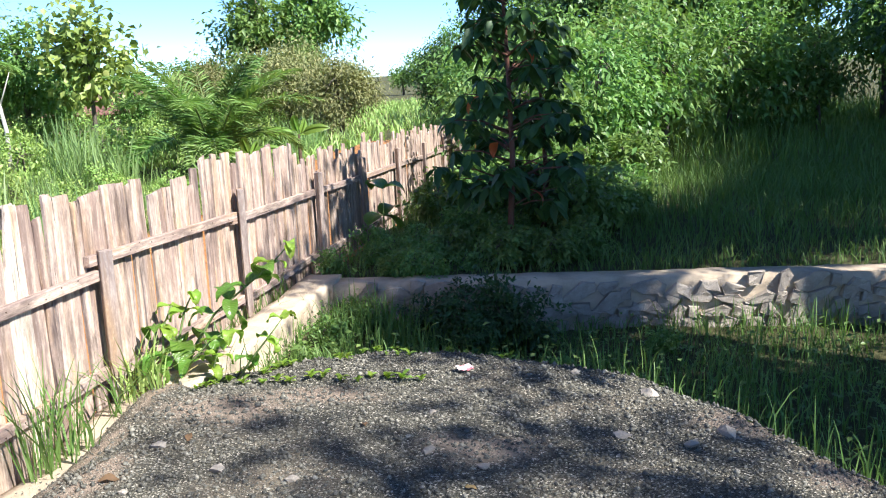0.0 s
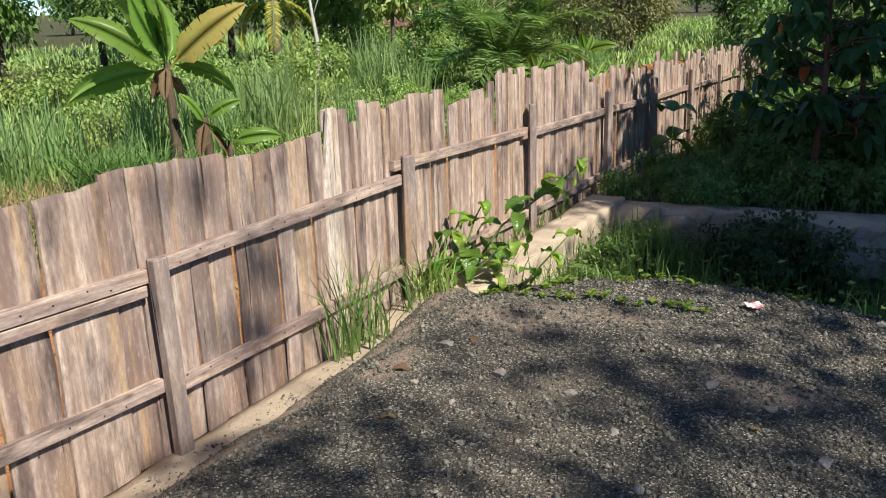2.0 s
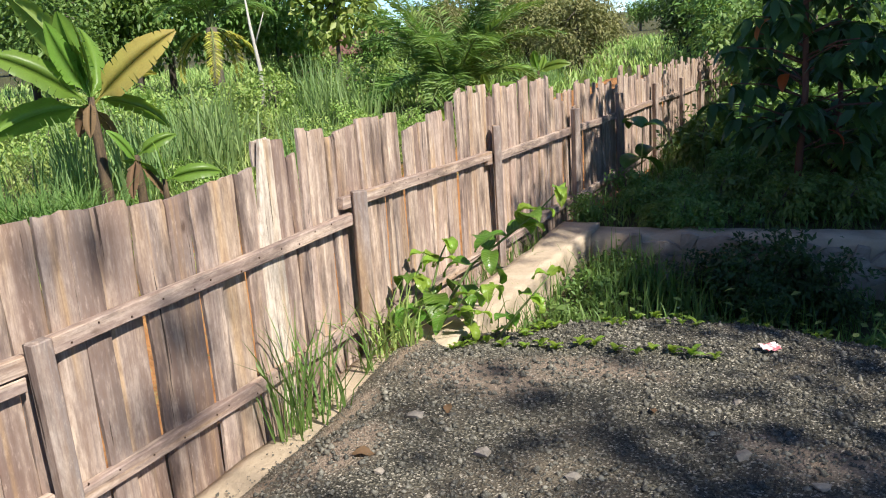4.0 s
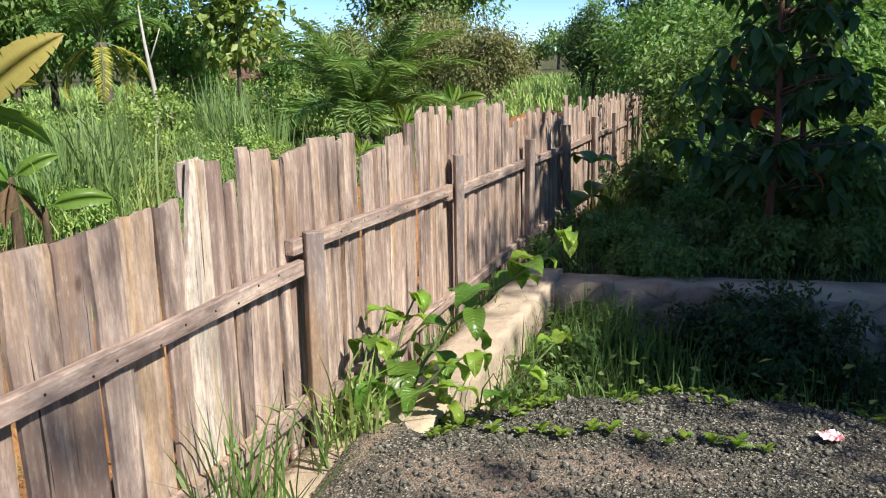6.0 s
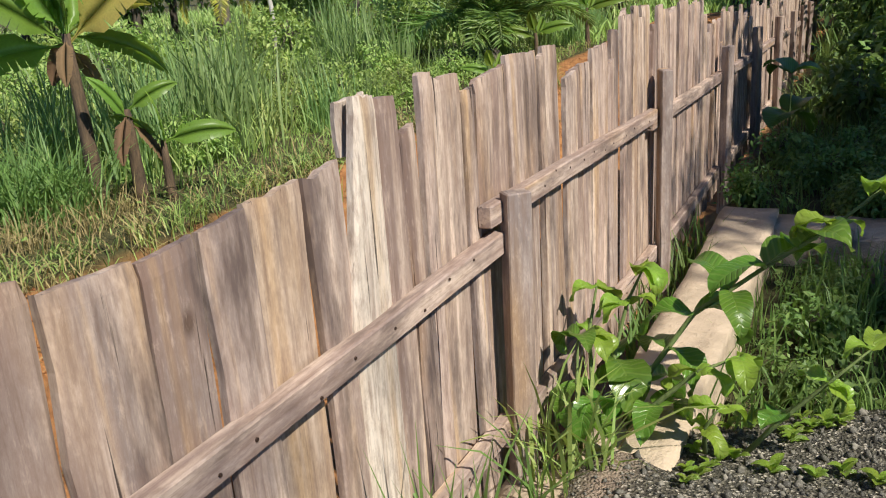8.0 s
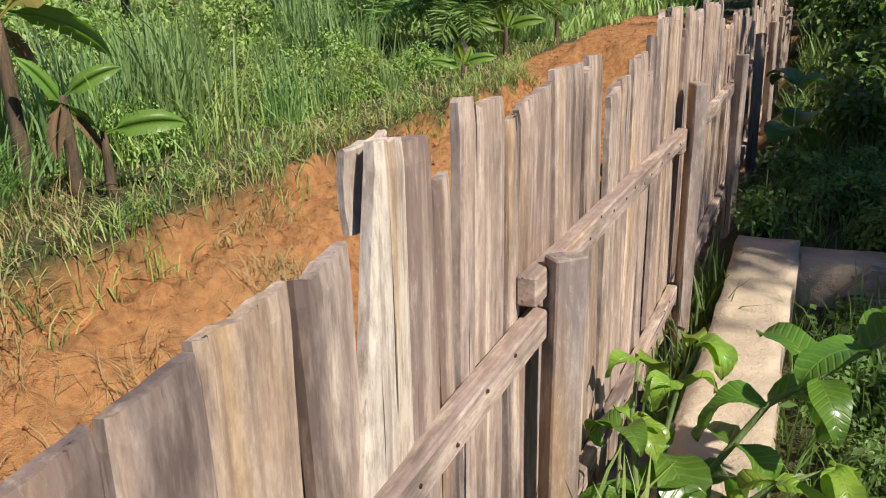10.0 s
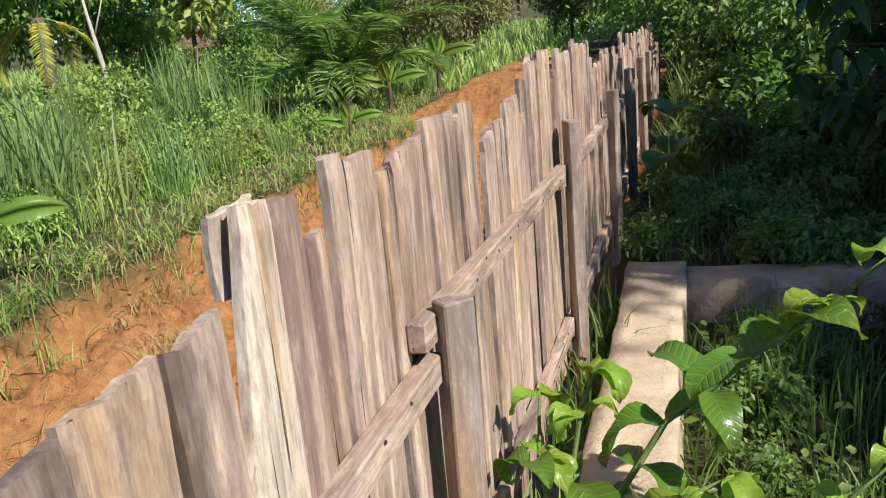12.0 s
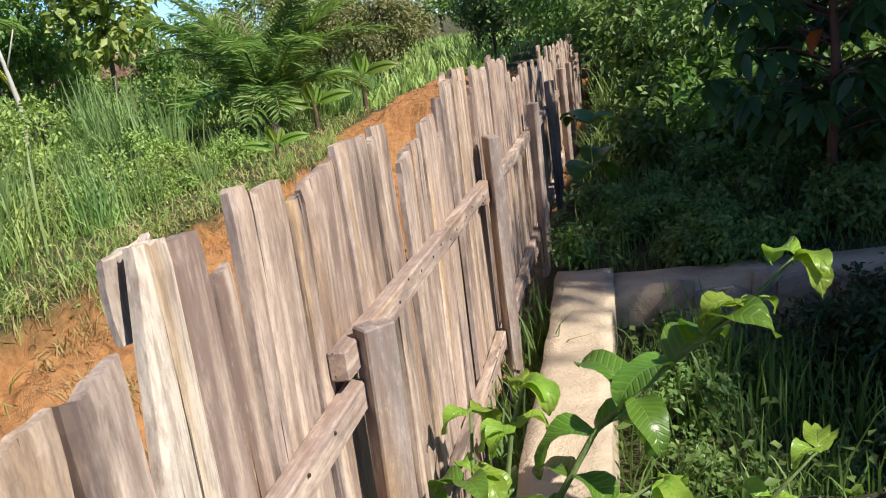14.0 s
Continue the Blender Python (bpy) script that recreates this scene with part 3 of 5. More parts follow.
rng = np.random.default_rng(3)
stones = [rubble_stone(w, h, rng) for w, h in ((0.22, 0.11), (0.16, 0.10), (0.26, 0.12), (0.13, 0.12), (0.19, 0.09), (0.10, 0.09), (0.24, 0.10))]
for row, z in enumerate((-0.105, -0.205, -0.305, -0.405)):
    x = -2.2 + 0.07 * row
    while x < 4.4:
        k = int(rng.integers(0, 7))
        w = (0.22, 0.16, 0.26, 0.13, 0.19, 0.10, 0.24)[k]
        xc = x + w / 2
        child("stone", stones[k], wall, pose(xc, 6.905 + 0.004 * rng.normal() + SLOPE * (xc + 2.37), z + rng.normal(0, 0.025), rng.normal(0, 4), rng.normal(0, 16) + (180 if rng.random() < 0.5 else 0), math.degrees(math.atan(SLOPE))))
        x += w + 0.006


# ---- wooden fence ----
fence = tagged(new("wooden_fence"), "weathered grey-brown fence of uneven upright boards on posts and rails", "fence")
FENCE_X = -2.85


def fence_x(y):
    return FENCE_X - 0.008 * max(0.0, y - 8.0) - 0.0014 * max(0.0, y - 11.0) ** 2


def fence_foot(y):
    return -0.14 - 0.035 * max(0.0, y - 8.0)


def board(y0, y1, top0, top1, thick=0.02, lean=0.0, twist=0.0, material=BOARD, front=0.0, spread=0.0, foot=None):
    """One upright board with sawn edges, a cupped face and a chewed top; y runs along the fence."""
    rng = np.random.default_rng(int(abs(y0) * 1000) + 5)
    y, x = (y0 + y1) / 2, fence_x((y0 + y1) / 2) + front
    foot = fence_foot(y) if foot is None else foot
    w, bm = (y1 - y0) / 2, bmesh.new()
    cols = (-1.0, -0.86, -0.5, -0.1, 0.3, 0.7, 0.9, 1.0)
    h = (top0 + top1) / 2 - foot
    wander = rng.normal(0, 0.0035, (2, 9)) * min(1.0, h)
    chew = rng.normal(0, 0.0014, len(cols)) - 0.007 * (rng.random(len(cols)) < 0.12)
    rows = []
    for i, s in enumerate((0, 0.15, 0.32, 0.5, 0.66, 0.8, 0.91, 0.975, 1.0)):
        bow = 0.006 * math.sin(3 * s + 20 * y0)
        e, wl = lean * s * h, w + spread * min(1.0, 3 * (1 - s))
        face, rear = [], []
        for k, u in enumerate(cols):
            yy = (u * wl if u < 0 else u * w) + e + (wander[0, i] if k == 0 else wander[1, i] if k == len(cols) - 1 else 0)
            z = foot + s * (top0 + (top1 - top0) * (u + 1) / 2 - foot) + (chew[k] if s == 1.0 else 0.4 * chew[k] if s > 0.97 else 0)
            cup = bow + 0.004 * (1 - u * u) - (0.004 if abs(u) == 1 else 0) - (0.003 if s == 1.0 else 0)
            face.append(bm.verts.new((cup, yy, z)))
            rear.append(bm.verts.new((bow - thick, yy, z - (0.002 if s == 1.0 else 0))))
        rows.append(face + rear[::-1])
    n = 2 * len(cols)
    for a, b in zip(rows, rows[1:]):
        for k in range(n):
            bm.faces.new((a[k], a[(k + 1) % n], b[(k + 1) % n], b[k]))
    m = len(cols)
    for row in (rows[0], rows[-1]):
        for k in range(m - 1):
            bm.faces.new((row[k], row[k + 1], row[n - 2 - k], row[n - 1 - k]))
    bmesh.ops.recalc_face_normals(bm, faces=bm.faces[:])
    ob = part("board", bm, material, fence)
    ob.matrix_local = pose(x, y, 0, 0, 0, twist)
    return ob


def timber(name, p, q, depth, height, material, tilt=0.0):
    """A sawn bar from p to q with broken edges."""
    p, q = Vector(p), Vector(q)
    L, bm = (q - p).length, bmesh.new()
    bmesh.ops.create_cube(bm, size=1)
    bmesh.ops.scale(bm, vec=(depth, height, L), verts=bm.verts[:])
    bmesh.ops.bevel(bm, geom=bm.edges[:], offset=0.004, segments=1, affect="EDGES")
    bmesh.ops.subdivide_edges(bm, edges=[e for e in bm.edges if abs(e.verts[0].co.z - e.verts[1].co.z) > L * 0.7], cuts=5)
    for v in bm.verts:
        v.co.x += 0.003 * noise.noise(v.co * 5 + p)
        v.co.y += 0.004 * noise.noise(v.co * 4 + q)
    ob = part(name, bm, material, fence)
    ob.matrix_local = Matrix.Translation((p + q) / 2) @ (q - p).to_track_quat("Z", "Y").to_matrix().to_4x4() @ pose(0, 0, 0, 0, 0, tilt)
    return ob


# boards whose shape sets them apart: start, end, the two tops
SPECIAL = [(1.62, 1.86, 1.09, 1.10), (1.87, 2.17, 1.10, 1.11), (2.185, 2.30, 1.14, 1.14), (2.305, 2.45, 1.14, 1.13), (2.455, 2.575, 1.135, 1.13), (2.58, 2.69, 1.13, 1.115),
           (2.695, 2.858, 1.115, 1.11), (2.868, 3.035, 1.083, 1.075), (3.04, 3.162, 1.07, 1.076), (3.168, 3.287, 1.078, 1.084), (3.294, 3.456, 1.085, 1.09), (3.464, 3.582, 1.09, 1.102),
           (3.845, 3.91, 1.10, 1.11), (3.925, 3.985, 1.22, 1.215), (4.00, 4.155, 1.20, 1.19), (4.165, 4.235, 1.14, 1.145), (4.245, 4.46, 1.16, 1.175),
           (4.465, 4.62, 1.20, 1.19), (4.625, 4.70, 1.185, 1.185), (4.71, 4.755, 1.16, 1.17), (4.79, 4.915, 1.19, 1.18), (4.94, 5.06, 1.07, 1.08), (5.065, 5.145, 1.075, 1.08),
           (5.15, 5.26, 1.09, 1.085), (5.275, 5.47, 1.13, 1.13), (5.48, 5.56, 1.05, 1.06), (5.565, 5.65, 1.17, 1.16)]
for i, (a, b, c, d) in enumerate(SPECIAL):
    gap = (0.0, 0.001, -0.002, 0.001, 0.0)[i % 5]
    board(a + gap, b - gap, c, d, twist=(0, 1.0, -1.2, 0.5)[i % 4], front=(0, 0.009, -0.006, 0.004)[i % 4], lean=(0.0, 0.003, -0.003)[i % 3], material=DARK_BOARD if i in (0, 2, 3, 5, 7, 8, 12) else BOARD)
board(3.655, 3.735, 1.215, 1.205, 0.020, -0.02, 3, PALE, 0.014, 0.085)
board(3.73, 3.838, 1.198, 1.188, 0.026, -0.02, 2, BOARD, 0.004)
rng = np.random.default_rng(11)
y = 1.61
while y > -5.0:
    w = rng.uniform(0.12, 0.24)
    t = 1.09 + rng.normal(0, 0.012)
    board(y - w, y - 0.006, t, t + rng.normal(0, 0.01), front=rng.normal(0, 0.003))
    y -= w
y = 5.66
while y < 19.0:
    w = rng.uniform(0.07, 0.15)
    crest = 1.18 if y < 7.5 else 1.0
    drop = 0.0 if y < 7.5 else 0.026 * (y - 7.5)
    t = crest - drop + rng.normal(0, 0.05) + (0.06 if rng.random() < 0.2 else 0)
    board(y, y + w - rng.uniform(0.004, 0.018), t, t + rng.normal(0, 0.014), front=rng.normal(0, 0.006), lean=rng.normal(0, 0.012), twist=rng.normal(0, 3))
    y += w
# a short offcut behind the leaning pale board
board(3.615, 3.72, 1.205, 1.212, 0.014, 0.0, -2, PALE, -0.012, 0.0, 1.095)

POSTS = [(-3.4, 0.75), (-1.5, 0.76), (0.42, 0.76), (2.335, 0.77), (4.30, 0.855), (6.16, 0.94), (7.98, 0.85), (9.55, 0.83), (11.3, 0.78), (13.1, 0.70), (14.9, 0.65), (16.7, 0.58), (18.4, 0.52)]
for k, (y, top) in enumerate(POSTS):
    x = fence_x(y) + 0.075
    timber("post", (x + 0.012 * math.sin(k), y + (0.02 if k % 2 else -0.01), fence_foot(y) - 0.1), (x, y, top), 0.052, 0.074, POST)
RAILS = [(0.75, 0.72, 0.27, 0.25), (0.75, 0.74, 0.27, 0.25), (0.78, 0.695, 0.31, 0.205), (0.72, 0.715, 0.168, 0.15), (0.805, 0.735, 0.11, 0.08), (0.71, 0.66, 0.06, 0.05),
         (0.66, 0.60, 0.02, 0.0), (0.60, 0.55, -0.03, -0.05), (0.55, 0.48, -0.08, -0.1), (0.48, 0.42, -0.13, -0.16), (0.42, 0.36, -0.2, -0.2), (0.36, 0.30, -0.25, -0.3)]
for (ya, _), (yb, _), (a, b, c, d) in zip(POSTS, POSTS[1:], RAILS):
    for za, zb, over in ((a, b, 0.10), (c, d, 0.04)):
        timber("rail", (fence_x(ya) + 0.026, ya - (over if ya != 2.335 else -0.08), za), (fence_x(yb) + 0.026, yb - 0.015, zb), 0.042, 0.062, RAIL)


# a second plank nailed under the upper rail of the near bay
timber("rail", (FENCE_X + 0.024, 0.34, 0.722), (FENCE_X + 0.024, 2.30, 0.632), 0.036, 0.05, RAIL)

# nail heads on the near rails
NAIL, nd, lk, bs = nodes_of("rusty_nail")
lk.new(ramp(nd, lk, noise_at(nd, lk, nd.new("ShaderNodeTexCoord").outputs["Object"], 300, 3), [(0.4, (0.05, 0.035, 0.03)), (0.6, (0.14, 0.08, 0.05))]), bs.inputs["Base Color"])
bs.inputs["Metallic"].default_value, bs.inputs["Roughness"].default_value = 0.7, 0.6
bm = bmesh.new()
bmesh.ops.create_cone(bm, cap_ends=True, segments=8, radius1=0.0042, radius2=0.0034, depth=0.003)
nail_mesh = bpy.data.meshes.new("nail")
bm.to_mesh(nail_mesh)
bm.free()
nail_mesh.materials.append(NAIL)
rng = np.random.default_rng(17)
for k in (2, 3, 4):
    (ya, _), (yb, _) = POSTS[k], POSTS[k + 1]
    a, b, c, d = RAILS[k]
    for za, zb in ((a, b), (c, d)):
        for t in np.arange(0.07, 0.97, 0.075):
            y = ya + (yb - ya) * (t + rng.normal(0, 0.01))
            child("nail", nail_mesh, fence, pose(fence_x(y) + 0.0485, y, za + (zb - za) * t + rng.normal(0, 0.014), 0, 90, 0))


# ---- loose gravel ----
def chips(n, x0, x1, y0, y1, small, large, rng, keep, lift=0.2, least=-9.0):
    """Many small angular stones lying on the ground."""
    x, y = rng.uniform(x0, x1, 4 * n), rng.uniform(y0, y1, 4 * n)
    ok = np.flatnonzero(keep(x, y) > rng.uniform(0, 1, 4 * n))[:n]
    x, y = x[ok], y[ok]
    n = len(x)
    r = small * (large / small) ** (rng.uniform(0, 1, n) ** 2.8)
    base = np.array([[1, 0, 0], [0, 1, 0], [-1, 0, 0], [0, -1, 0], [0, 0, 0.8], [0, 0, -0.6]], float)
    v = base[None] * rng.uniform(0.6, 1.15, (n, 6, 3)) + rng.normal(0, 0.16, (n, 6, 3))
    a = rng.uniform(0, 2 * np.pi, n)
    c, s = np.cos(a)[:, None], np.sin(a)[:, None]
    v = np.stack([v[..., 0] * c - v[..., 1] * s, v[..., 0] * s + v[..., 1] * c, v[..., 2]], -1) * r[:, None, None]
    v += np.stack([x, y, np.maximum(ground_z(x, y), least) + lift * r], -1)[:, None]
    f = np.array([[0, 1, 4], [1, 2, 4], [2, 3, 4], [3, 0, 4], [1, 0, 5], [2, 1, 5], [3, 2, 5], [0, 3, 5]])
    return v.reshape(-1, 3), (f[None] + 6 * np.arange(n)[:, None, None]).reshape(-1, 3)


rng = np.random.default_rng(21)
v, f = joined([chips(44000, -2.5, 1.6, 1.2, 5.35, 0.0034, 0.02, rng, on_gravel), chips(1500, -2.72, -2.36, 1.0, 4.4, 0.003, 0.011, rng, lambda x, y: np.exp(-np.abs(x + 2.58) / 0.08), 0.2, -0.085), chips(2500, -2.4, 2.4, -2.5, 1.2, 0.004, 0.010, rng, on_gravel)])
tagged(new("gravel", mesh_np("gravel", v, f, PEBBLE)), "grey crushed gravel chips scattered over the heap", "gravel", kind="stuff")
v, f = chips(15000, -7.2, -3.0, 3.0, 21.0, 0.004, 0.026, rng, lambda x, y: clay_share(x, y) ** 2)
tagged(new("clay_clods", mesh_np("clay_clods", v, f, CLAY_CLOD)), "crumbled orange clay clods in the dug trench", "clay", kind="stuff")


def loose_stone(x, y, size, material=CLOD, seed=0):
    bm = bmesh.new()
    bmesh.ops.create_icosphere(bm, subdivisions=1, radius=size)
    for w in bm.verts:
        k = noise.noise(w.co / size * 1.1 + Vector((seed * 3.1, 0, 0)))
        w.co = Vector((w.co.x * 1.2, w.co.y, w.co.z * 0.62)) * (1 + 0.7 * k)
    me = bpy.data.meshes.new("loose_stone")
    bm.to_mesh(me)
    bm.free()
    me.materials.append(material)
    ob = new("loose_stone", me)
    ob.matrix_basis = pose(x, y, rest(x, y) + size * 0.25, 0, 0, seed * 77)
    return tagged(ob, "small pale angular stone lying on the gravel", "stone", "stones on the gravel")


for k, (x, y, s) in enumerate([(-1.36, 3.30, 0.026), (-1.74, 3.36, 0.032), (-0.82, 3.62, 0.03), (-0.86, 2.66, 0.024), (-2.15, 3.58, 0.03), (-1.08, 3.05, 0.02), (-0.55, 3.49, 0.028), (-0.30, 3.15, 0.03),
                               (0.05, 3.9, 0.035), (0.35, 3.8, 0.035), (0.52, 3.95, 0.045), (-0.2, 4.7, 0.025), (-1.6, 2.7, 0.018), (-2.05, 3.1, 0.02), (-0.9, 4.1, 0.02), (0.2, 4.45, 0.04), (-1.8, 3.0, 0.016), (-0.2, 2.5, 0.02)]):
    loose_stone(x, y, s, seed=k + 1)

# crumpled pink and white wrapper
bm = bmesh.new()
bmesh.ops.create_grid(bm, x_segments=7, y_segments=6, size=0.5)
for w in bm.verts:
    w.co = Vector((w.co.x * 0.09, w.co.y * 0.065, 0.014 + 0.012 * noise.noise(w.co * 5) + 0.02 * abs(w.co.x)))
ret = bmesh.ops.extrude_face_region(bm, geom=bm.faces[:])
bmesh.ops.translate(bm, vec=(0, 0, 0.002), verts=[g for g in ret["geom"] if isinstance(g, bmesh.types.BMVert)])
PINK, nd, lk, bs = nodes_of("printed_wrapper")
co = nd.new("ShaderNodeTexCoord").outputs["Object"]
lk.new(ramp(nd, lk, noise_at(nd, lk, co, 26, 2), [(0.45, (0.80, 0.72, 0.70)), (0.55, (0.72, 0.22, 0.24))]), bs.inputs["Base Color"])
bs.inputs["Roughness"].default_value = 0.35
me = bpy.data.meshes.new("wrapper")
bm.to_mesh(me)
bm.free()
me.materials.append(PINK)
wrapper = new("wrapper", me)
wrapper.matrix_basis = pose(-0.84, 4.72, rest(-0.84, 4.72) + 0.004, 8, 4, 35)
tagged(wrapper, "crumpled pink and white plastic wrapper lying on gravel", "litter")


# ---- plants: kinds ----
def leaf_blade(length, width, curl=0.5, wavy=0.05, rows=7, tip=1.0, seed=0):
    """One broad leaf along +x with a raised midrib, wavy margin and a drooping tip."""
    rng = np.random.default_rng(seed)
    bm, grid = bmesh.new(), []
    x, z, ang = 0.0, 0.0, 0.45
    for i in range(rows + 1):
        s = i / rows
        w = width / 2 * math.sin(math.pi * min(1, 0.06 + 0.94 * s) ** 0.85) ** 0.8 if 0 < i < rows else width * 0.02
        row = []
        for k in (-1, -0.5, 0, 0.5, 1):
            lift = 0.28 * abs(k) * w + wavy * width * math.sin(9 * s + 2.2 * k + seed) * abs(k)
            row.append(bm.verts.new((x - math.sin(ang) * lift, k * w, z + math.cos(ang) * lift)))
        grid.append(row)
        x += length / rows * math.cos(ang)
        z += length / rows * math.sin(ang)
        ang -= curl * (0.7 + 0.6 * s) * 2.2 / rows
    for a, b in zip(grid, grid[1:]):
        for k in range(4):
            bm.faces.new((a[k], b[k], b[k + 1], a[k + 1]))
    me = bpy.data.meshes.new("leaf")
    bm.to_mesh(me)
    bm.free()
    me.polygons.foreach_set("use_smooth", np.ones(len(me.polygons), bool))
    return me


def with_material(me, material):
    me = me.copy()
    me.materials.append(material)
    return me


def broad_shrub(stems, label, leaf_meshes, rng, young=(), spacing=0.1, size=1.2):
    """A soft shrub of bent stems, with pairs of large leaves as parts."""
    first = Vector(stems[0][0])
    plant = tagged(new("broad_leaf_shrub"), label, "shrub")
    plant.location = first
    for pts in stems:
        pts = [Vector(p) - first for p in pts]
        bm = bmesh.new()
        tube(bm, pts, list(np.linspace(0.011, 0.004, len(pts)) * size), 6)
        part("stem", bm, STEM_GREEN, plant, smooth=True)
        run, along = 0.0, []
        for a, b in zip(pts, pts[1:]):
            n = max(1, int((b - a).length / spacing))
            along += [(a.lerp(b, k / n), (b - a).normalized()) for k in range(n)]
        along.append((pts[-1], (pts[-1] - pts[-2]).normalized()))
        turn = rng.uniform(0, 360)
        for i, (p, d) in enumerate(along):
            if i == 0:
                continue
            last = i >= len(along) - 2
            for k in range(2 if not last else 3):
                turn += 180 if k else 87
                yaw = radians(turn + rng.normal(0, 15))
                s = size * rng.uniform(0.75, 1.15) * (0.85 if last else 1)
                me = leaf_meshes[int(rng.integers(len(leaf_meshes)))]
                if last and young:
                    me = young[int(rng.integers(len(young)))]
                m = Matrix.Translation(p) @ Matrix.Rotation(yaw, 4, "Z") @ Matrix.Rotation(radians(rng.normal(6, 20)), 4, "Y") @ Matrix.Diagonal((s, s, s, 1))
                child("leaf", me, plant, m)
    return plant


LEAVES_BROAD = [with_material(leaf_blade(0.235, 0.118, c, w, 10, seed=s), LEAF_GLOSS) for c, w, s in ((1.0, 0.12, 1), (1.2, 0.16, 2), (0.8, 0.10, 3), (1.4, 0.14, 4))]
LEAVES_YOUNG = [with_material(leaf_blade(0.16, 0.075, c, 0.2, 10, seed=s), LEAF_YOUNG) for c, s in ((1.2, 5), (0.9, 6))]
rng = np.random.default_rng(31)
broad_shrub([[(-2.58, 4.62, -0.02), (-2.52, 4.70, 0.14), (-2.38, 4.76, 0.36), (-2.18, 4.80, 0.52), (-2.0, 4.80, 0.66), (-1.88, 4.80, 0.78)],
             [(-2.60, 4.66, -0.02), (-2.63, 4.74, 0.18), (-2.60, 4.80, 0.36), (-2.56, 4.84, 0.46)],
             [(-2.57, 4.60, -0.02), (-2.46, 4.58, 0.12), (-2.34, 4.60, 0.24), (-2.22, 4.62, 0.30)],
             [(-2.62, 4.58, -0.02), (-2.66, 4.60, 0.14), (-2.70, 4.70, 0.28), (-2.72, 4.86, 0.38)]],
            "leaning shrub with large glossy green leaves, growing beside the fence", LEAVES_BROAD, rng, LEAVES_YOUNG, 0.11, 1.0)
broad_shrub([[(-2.20, 4.60, -0.02), (-2.10, 4.60, 0.12), (-1.98, 4.60, 0.26), (-1.88, 4.60, 0.38)],
             [(-2.30, 4.56, -0.02), (-2.30, 4.52, 0.10), (-2.26, 4.50, 0.18)]],
            "young shrub with yellow-green curled leaves at the gravel's edge", LEAVES_BROAD, rng, LEAVES_YOUNG, size=0.85)
broad_shrub([[(-2.68, 4.52, -0.02), (-2.70, 4.56, 0.16), (-2.71, 4.62, 0.30)], [(-2.66, 4.44, -0.02), (-2.62, 4.42, 0.12), (-2.60, 4.40, 0.2)]],
            "small green shrub pressed against the fence boards", LEAVES_BROAD, rng, size=0.75)


def grass_tuft(x, y, n, height, width, spread, lean, material, label, rng, name="grass_tuft"):
    b = np.c_[rng.normal(0, spread, (n, 2)), np.zeros(n)]
    v, f = blades(b, height * rng.uniform(0.55, 1.1, n), width, np.abs(rng.normal(lean, 0.18, n)), rng)
    ob = new(name, mesh_np(name, v, f, material))
    ob.location = (x, y, rest(x, y) - 0.01)
    return tagged(ob, label, "grass")


def bladed_tuft(x, y, n, height, width, spread, lean, material, label, rng):
    """A near tuft whose blades are parts, cut from a few blade shapes."""
    tuft = tagged(new("grass_tuft"), label, "grass")
    tuft.location = (x, y, rest(x, y) - 0.01)
    kinds = []
    for k in range(7):
        v, f = blades(np.zeros((1, 3)), 1.0, width / height, np.array([lean * (0.4 + 0.28 * k)]), rng)
        kinds.append(mesh_np("blade", v, f, material))
    for k in range(n):
        s = height * rng.uniform(0.55, 1.1)
        child("blade", kinds[k % 7], tuft, pose(rng.normal(0, spread), rng.normal(0, spread), 0, 0, 0, rng.uniform(0, 360)) @ Matrix.Diagonal((s, s, s, 1)))
    return tuft


rng = np.random.default_rng(41)
bladed_tuft(-2.69, 3.50, 34, 0.70, 0.013, 0.055, 0.28, GRASS, "tall sparse tuft of long green grass against the fence", rng)
bladed_tuft(-2.68, 3.68, 26, 0.58, 0.013, 0.05, 0.3, GRASS, "tall sparse tuft of long green grass against the fence", rng)
bladed_tuft(-2.66, 4.08, 16, 0.42, 0.012, 0.04, 0.45, GRASS, "thin tuft of bent green grass at the mortar strip", rng)
bladed_tuft(-2.64, 4.30, 45, 0.38, 0.013, 0.06, 0.55, GRASS_PALE, "pale bent grass at the foot of a fence post", rng)
bladed_tuft(-2.68, 4.45, 40, 0.34, 0.012, 0.06, 0.6, STRAW, "dry straw-coloured grass at the foot of the fence", rng)
for x, y in ((-2.74, 5.9), (-2.75, 6.3), (-2.73, 6.7), (-2.74, 5.5)):
    grass_tuft(x, y, 45, 0.42, 0.011, 0.05, 0.4, GRASS, "green grass between the fence and the stone wall", rng)


SPROUT = [with_material(leaf_blade(1.0, 0.55, c, 0.05, 4, seed=k), LEAF_YOUNG) for k, c in enumerate((0.5, 0.8, 0.3))]


def seedling(x, y, s, k):
    """A rosette of small leaves."""
    rng = np.random.default_rng(k)
    weed = tagged(new("seedling"), "small bright green weed seedling growing in gravel", "weed", "seedlings in the gravel")
    weed.location = (x, y, rest(x, y))
    for i in range(6):
        q = s * rng.uniform(0.6, 1.2)
        child("leaf", SPROUT[i % 3], weed, pose(0, 0, 0.004 + 0.003 * i, 0, -rng.uniform(0, 40), 137 * i + rng.normal(0, 15)) @ Matrix.Diagonal((q, q, q, 1)))
    return weed


